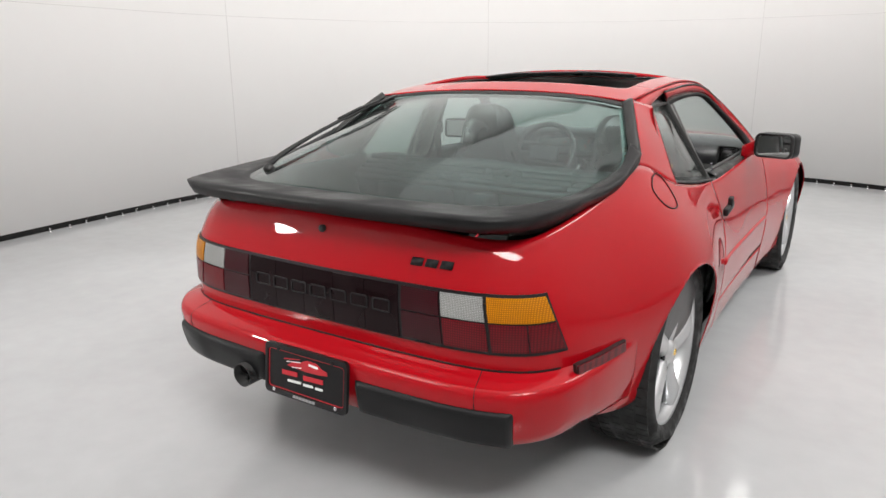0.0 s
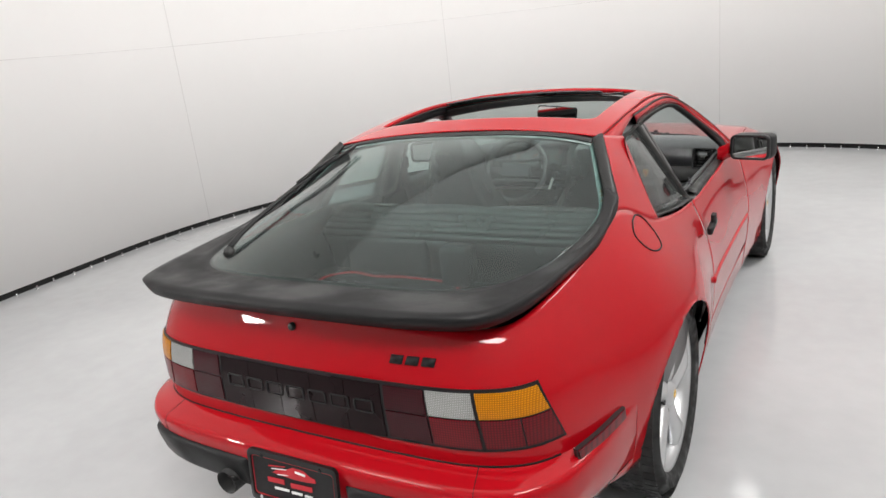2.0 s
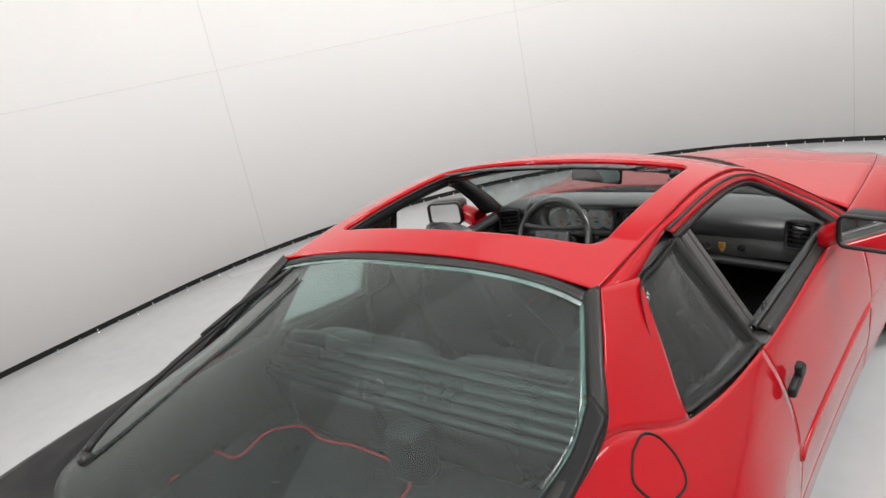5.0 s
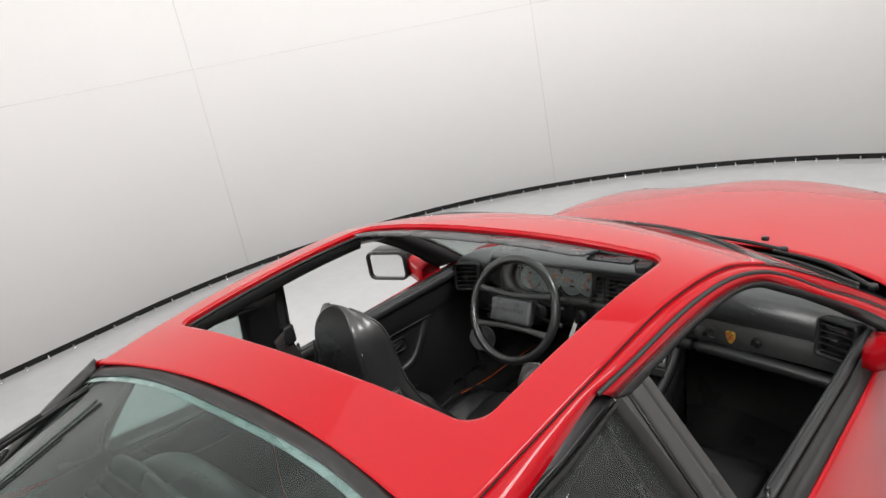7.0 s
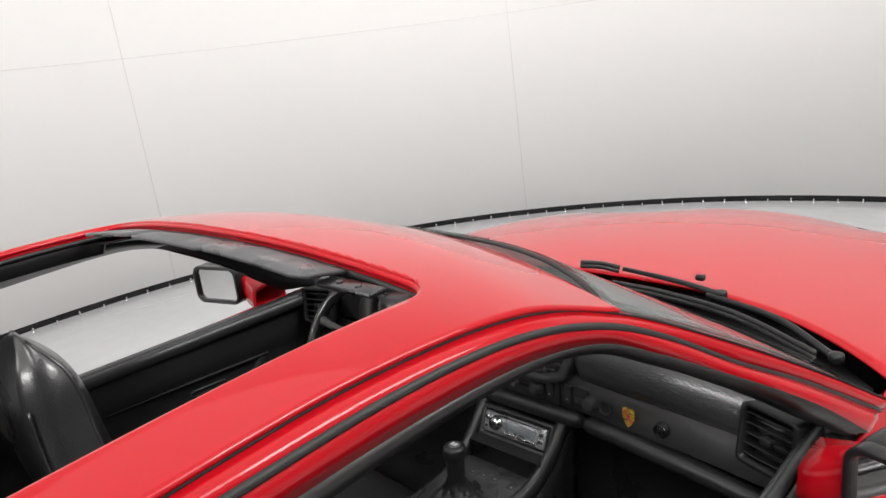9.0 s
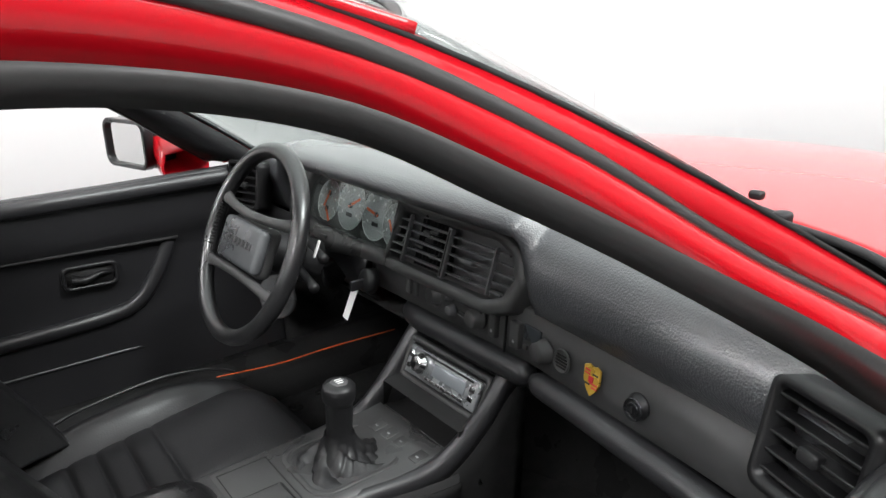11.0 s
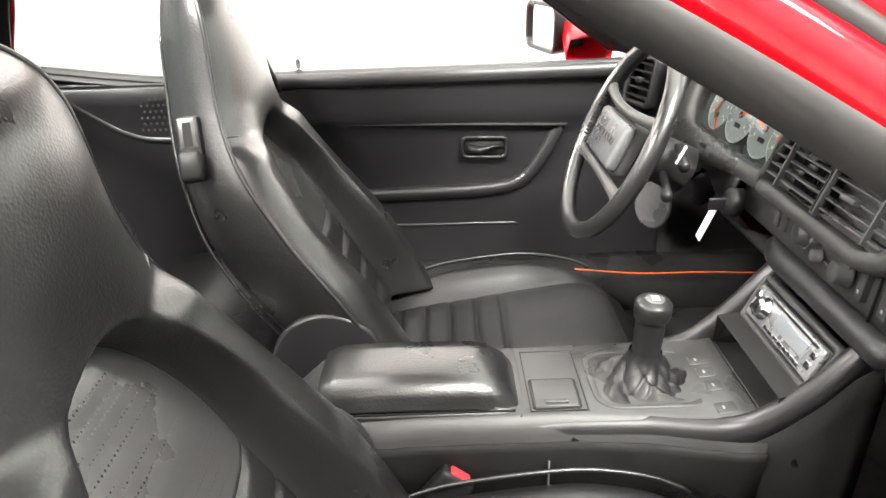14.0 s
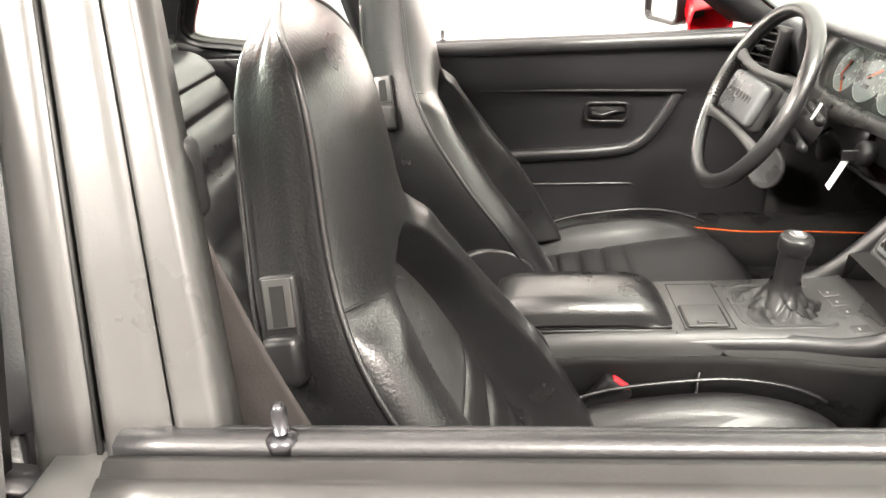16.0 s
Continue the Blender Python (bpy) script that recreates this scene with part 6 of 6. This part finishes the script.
part("gaiter", moved((V, grid_faces(30, 110, True)), gf), MATT, con, "creased black leather gaiter")
part("gear_lever", moved(lathe([(.0200, 0), (.0205, .006), (.0188, .012), (.0190, .030), (.0196, .058), (.0205, .064)], 28), gf @ pose(0, .0, .036, -3, 2, 0)), MATT, con, "worn leather gear lever shaft")
part("gear_knob", moved(lathe([(.0200, .060), (.0226, .0635), (.0240, .069), (.0243, .078), (.0236, .0845), (.0208, .0885), (.013, .090), (0, .0902)], 36), gf @ pose(0, .0, .036, -3, 2, 0)), MATT, con, "worn round black leather gear knob")
part("knob_badge", moved(lathe([(0, .0015), (.011, .0015), (.0125, .0005), (.013, -.001)], 24), gf @ pose(0.002, .006, .1257, -3, 2, 0)), GREYPL, con, "grey shift pattern disc")
for bx in (-.005, 0, .005):
    part("shift_mark", moved(box(bx, 0, .0018, .0012, .010, .0006), gf @ pose(0.002, .006, .1257, -3, 2, 0)), WHITE, con, smooth=False)
# radio above an open cubby
rm = frame_on((.042, 1.474, .592), (1, 0, 0), (0, .42, .91))
rad = part("radio", moved(box(0, 0, -.03, .178, .050, .06, .003), rm), TRIM, con, "car radio with bright silver face")
part("radio_surround", moved(dish([(rounded(.196, .070, .007), -.012), (rounded(.196, .070, .007), .002), (rounded(.192, .066, .006), .0035), (rounded(.182, .055, .004), .002), (rounded(.179, .051, .004), -.006)]), rm), SATIN, rad, "black radio frame")
part("radio_face", moved(box(0, 0, .002, .172, .045, .008, .003), rm), material("silver_radio_face", (.34, .35, .36), .28, .7, 0, .15, 30), rad, "silver radio face")
part("radio_display", moved(box(.020, .003, .006, .078, .020, .003, .001), rm), material("radio_display_glass", (.42, .45, .48), .12, .6, 0, .05, 20), rad, "pale shiny display")
part("disc_slot", moved(box(.012, .0185, .0062, .120, .0032, .002, .0006), rm), DARK, rad, smooth=False)
part("radio_knob", moved(lathe([(0, 0), (.0165, 0), (.016, .004), (.0135, .005), (.013, .012), (.010, .014), (0, .0135)], 30), rm @ Matrix.Translation((-.050, .001, .006))), CHROME, rad, "chrome volume knob")
part("radio_button", moved(lathe([(0, 0), (.007, 0), (.006, .004), (0, .0045)], 20), rm @ Matrix.Translation((-.075, .010, .006))), CHROME, rad)
for k in range(7):
    part("radio_button", moved(box(-.026 + .0135 * k, -.0155, .0062, .0115, .0052, .0026, .0008), rm), CHROME, rad)
for k in range(2):
    part("radio_button", moved(box(.074, .008 - .014 * k, .0062, .011, .009, .003, .001), rm), CHROME, rad)
part("radio_button", moved(box(-.077, -.010, .0062, .009, .008, .003, .001), rm), CHROME, rad)
V = [(x, y, z) for y, z0, z1 in ((1.428, .514, .560), (1.55, .514, .575)) for x, z in ((-.062, z0), (.128, z0), (.138, z1), (-.058, z1))]
part("cubby", (V, [(0, 1, 5, 4)[::-1], (1, 2, 6, 5)[::-1], (2, 3, 7, 6)[::-1], (3, 0, 4, 7)[::-1], (4, 5, 6, 7)[::-1]]), DARK, con, "open black storage cubby under the radio", smooth=False)
part("cubby_edge", tube(np.array([(-.058, 1.428, .5145), (.04, 1.4285, .5150), (.122, 1.428, .5145)]), .0016, 6), SATIN, con)
for k, (x, y) in enumerate(((-.020, 1.392), (.010, 1.394), (.040, 1.396), (.088, 1.392))):
    sm = frame_on((x, y, TOPZ + .007), (1, 0, 0), (0, 1, .12))
    s_ = part("console_switch", moved(box(0, 0, 0, .022, .026, .010, .002), sm), SATIN, con, "small black rocker switch")
    part("switch_mark", moved(box(0, -.003, .0050, .006, .0025, .0008), sm), GREY, s_, smooth=False)
    part("switch_gap", moved(ring(rounded(.026, .030, .003, 3), rounded(.0225, .0265, .002, 3), .001, -.003), sm), DARK, s_, smooth=False)
part("console_screw", moved(disc(.007, .004, 12), frame_on((.142, 1.46, .47), (0, 1, 0), (0, 0, 1))), CHROME, con)
flank = []
for y, z, wl, w in CON:
    flank.append([(w + .0035, y, z - .030), (w + .0025, y, z - .044), (w - .004, y, z - .066), (w - .030, y, .22)])
part("console_side", grid(np.array(flank), True), CARPET, con, "black carpeted console flank", solid=.004)
part("console_seam", tube(np.array([(.094, 1.17, .44), (.082, 1.17, .30)]), .0015, 6), GREYPL, con)
for sgn in (1, -1):
    bk = part("belt_buckle", moved(box(0, 0, 0, .022, .05, .085, .006), pose(sgn * .098, 1.028, .392, -38, 0, 0)), TRIM, car, "black belt buckle with red button")
    part("buckle_button", moved(box(0, 0, .043, .014, .030, .006, .002), pose(sgn * .098, 1.028, .392, -38, 0, 0)), material("red_button", (.55, .03, .04), .4, 0, 0, .05, 20), bk, "red release button")


# ---- mirrors, handles, wipers and trim on the outside ----
for sgn, yy in ((1, 1.225), (-1, 1.285)):
    m = frame_on((sgn * .838, yy, .868), (1, -.28 * sgn, 0), (0, 0.02, 1))
    mir = part("door_mirror", moved(box(0, 0, 0, .168, .108, .09, .022), m @ Matrix.Translation((0, 0, -.045))), TRIM, car, "black door mirror on a red foot")
    part("mirror_rim", moved(ring(rounded(.168, .108, .026, 8), rounded(.146, .088, .018, 8), .012, -.012), m), TRIM, mir, bevel=.004)
    part("mirror_glass", moved(prism(rounded(.148, .090, .018, 8), .003, 0), m), MIRROR, mir, "mirror glass", smooth=False)
    rows = [[(sgn * x, yy + .055 + dy * w + sh_, zc + dz * h_) for dy, dz in ((-1, -1), (-1.1, 0), (-.9, 1), (0, 1.15), (.9, 1), (1.1, 0), (1, -1), (0, -1.05), (-1, -1))] for x, w, h_, zc, sh_ in ((.700, .045, .030, .826, .020), (.722, .040, .030, .834, .016), (.748, .031, .031, .848, .006), (.775, .024, .030, .862, 0), (.80, .020, .028, .866, -.004))]
    part("mirror_foot", grid(np.array(rows), sgn > 0), RED, mir, "red sail-shaped mirror foot", solid=.003)
    hx = .782
    hd = part("door_handle", moved(box(0, 0, 0, .115, .030, .02, .007), frame_on((sgn * hx, .645, .683), (0, 1, .16), (0, 0, 1))), TRIM, car, "black flap door handle")
    part("handle_flap", moved(box(.012, .024, .004, .030, .036, .018, .005), frame_on((sgn * hx, .645, .683), (0, 1, .16), (0, 0, 1))), TRIM, hd)
    # side rub strip
    st = np.array([on_shell(s, .475 + .0 * s, .004) for s in np.linspace(8.02, 9.98, 40)])
    part("rub_strip", tube(st * (sgn, 1, 1), .007, 8, ry=.012), RED, car, "slim red rubbing strip")
# bonnet shut line, cowl and front wipers
cowl = []
for u in np.linspace(-1, 1, 61):
    x = .69 * u
    y = 1.875 - .27 * abs(u) ** 3
    y0 = 1.745 - .195 * abs(u) ** 4.2
    z0 = .796 + .012 * abs(u) ** 4.2
    cowl.append([(x, y0 - .01, z0 - .006), (x, y0 + (y - y0) * .3, z0 - .010), (x, y0 + (y - y0) * .7, z0 - .016), (x, y + .03, z0 - .018)])
part("cowl", grid(np.array(cowl), True), BLACK, car, "black cowl panel", solid=.004)
for arm, blade, hub in (([(.355, 1.825, .838), (.25, 1.845, .846), (.09, 1.878, .846)], [(.075, 1.884, .846), (.03, 1.880, .852), (-.03, 1.874, .850)], (.355, 1.823, .832)),
                        ([(.62, 1.662, .822), (.50, 1.742, .840), (.33, 1.812, .838)], [(.60, 1.640, .832), (.42, 1.746, .834), (.23, 1.800, .834), (.10, 1.812, .834)], (.628, 1.655, .816))):
    c, b = curve(arm, 24), curve(blade, 30)
    wiper = part("front_wiper", tube(c, np.linspace(.008, .005, 24), 8, ry=.006), TRIM, car, "black front wiper resting at the foot of the windscreen")
    part("wiper_blade", join(tube(b, .004, 6, ry=.006), tube(b + (0, -.004, -.009), .0022, 6, ry=.006)), RUBBER, wiper, "black rubber wiper blade")
    part("wiper_hub", moved(disc(.013, .016, 20, bevel=.004), Matrix.Translation(hub)), TRIM, wiper)
part("bonnet_jet", box(.28, 1.888, .846, .022, .016, .014, .005), TRIM, car, "small black washer jet")
# wind deflector at the front of the sunroof opening
for k, (x0, x1) in enumerate(((-.43, -.19), (-.205, .06), (.045, .30))):
    rows = []
    for x in np.linspace(x0, x1, 12):
        e = min(1, (x - x0) / .02, (x1 - x) / .02)
        e = math.sqrt(max(0, 1 - (1 - e) ** 2))
        rows.append([(x, y, roof_z(x, .915) + .002 - .002 * (k % 2) + dz) for y, dz in ((.921, -.012), (.905, -.006), (.877, -.001), (.863 - .008 * e, .001))])
    part("wind_deflector", grid(np.array(rows)), GREYPL, car, "grey-black hinged wind deflector plate", solid=.006)
br = part("deflector_bracket", box(.345, .889, roof_z(.345, .907) - .010, .10, .026, .006, .002), GUN, car, "metal hinge bracket of the deflector")
for x in (.325, .36):
    part("bracket_screw", disc(.004, .002, 12), GUN, br, m=Matrix.Translation((x, .889, roof_z(.345, .907) - .0075)))
part("deflector_pivot", box(.412, .899, roof_z(.40, .907) - .018, .034, .03, .022, .007), TRIM, car, "black deflector pivot")
# inside mirror and sun visors
im = frame_on((-.04, 1.250, 1.053), (1, .05, -.12), (0, .1, 1))
iv = part("inside_mirror", moved(box(0, 0, -.012, .20, .062, .024, .012), im), TRIM, car, "black inside mirror")
part("mirror_glass", moved(prism(rounded(.19, .052, .016), .001, 0), im), MIRROR, iv, smooth=False)
part("mirror_stem", tube([(-.04, 1.255, 1.070), (-.035, 1.262, 1.082)], .008, 8), TRIM, iv)
# cargo mat, boxes and papers in the back
mat_l = [(-.588, -.352), (-.60, -.21), (-.49, -.19), (-.51, -.065), (-.432, .003), (-.311, -.018), (-.186, -.002), (.043, -.031), (.089, -.131), (.053, -.223), (.025, -.346)]
cm_ = tagged(part("cargo_mat", ([(x, y, z) for z in (.625, .632) for x, y in ((-.57, -.60), (.57, -.60), (.57, .0), (-.57, .0))], [(0, 3, 2, 1), (4, 5, 6, 7), (0, 1, 5, 4), (1, 2, 6, 5), (2, 3, 7, 6), (3, 0, 4, 7)]), CARPET, None, smooth=False), "black cargo mat with curved red edging", "mat")
part("mat_edging", tube(curve([(x, y, .634) for x, y in mat_l], 60), .004, 6), STITCH, cm_, "red edging")
part("mat_edging", tube(curve([(.089, -.131, .634), (.16, -.15, .634), (.17, -.25, .634), (.09, -.36, .634)], 20), .004, 6), STITCH, cm_, "red edging")
part("mat_bar", box(-.15, -.28, .633, .05, .008, .002), STITCH, cm_, "small red mark", smooth=False)
tagged(part("speaker_box", box(-.27, .03, .705, .36, .05, .145, .02), VINYL, None), "black padded box standing in the cargo bay", "box")
tagged(part("speaker_box", box(.06, -.02, .705, .11, .09, .145, .02), VINYL, None), "narrow black padded box standing in the cargo bay", "box")
tagged(part("paper_sheet", box(.26, -.52, .634, .13, .10, .002), WHITE, None, smooth=False), "sheet of white paper lying on the mat", "paper")

for sgn in (1, -1):
    line = []
    for k in range(6, 56):
        r_ = np.array(rows_bonnet[k])
        u = .80 + .06 * (k / 56)
        line.append((sgn * np.interp(u, np.linspace(-1, 1, 41), r_[:, 0]), np.interp(u, np.linspace(-1, 1, 41), r_[:, 1]), np.interp(u, np.linspace(-1, 1, 41), r_[:, 2]) + .0012))
    part("bonnet_gap", tube(np.array(line), .0022, 6), DARK, car, "thin shut line of the bonnet")
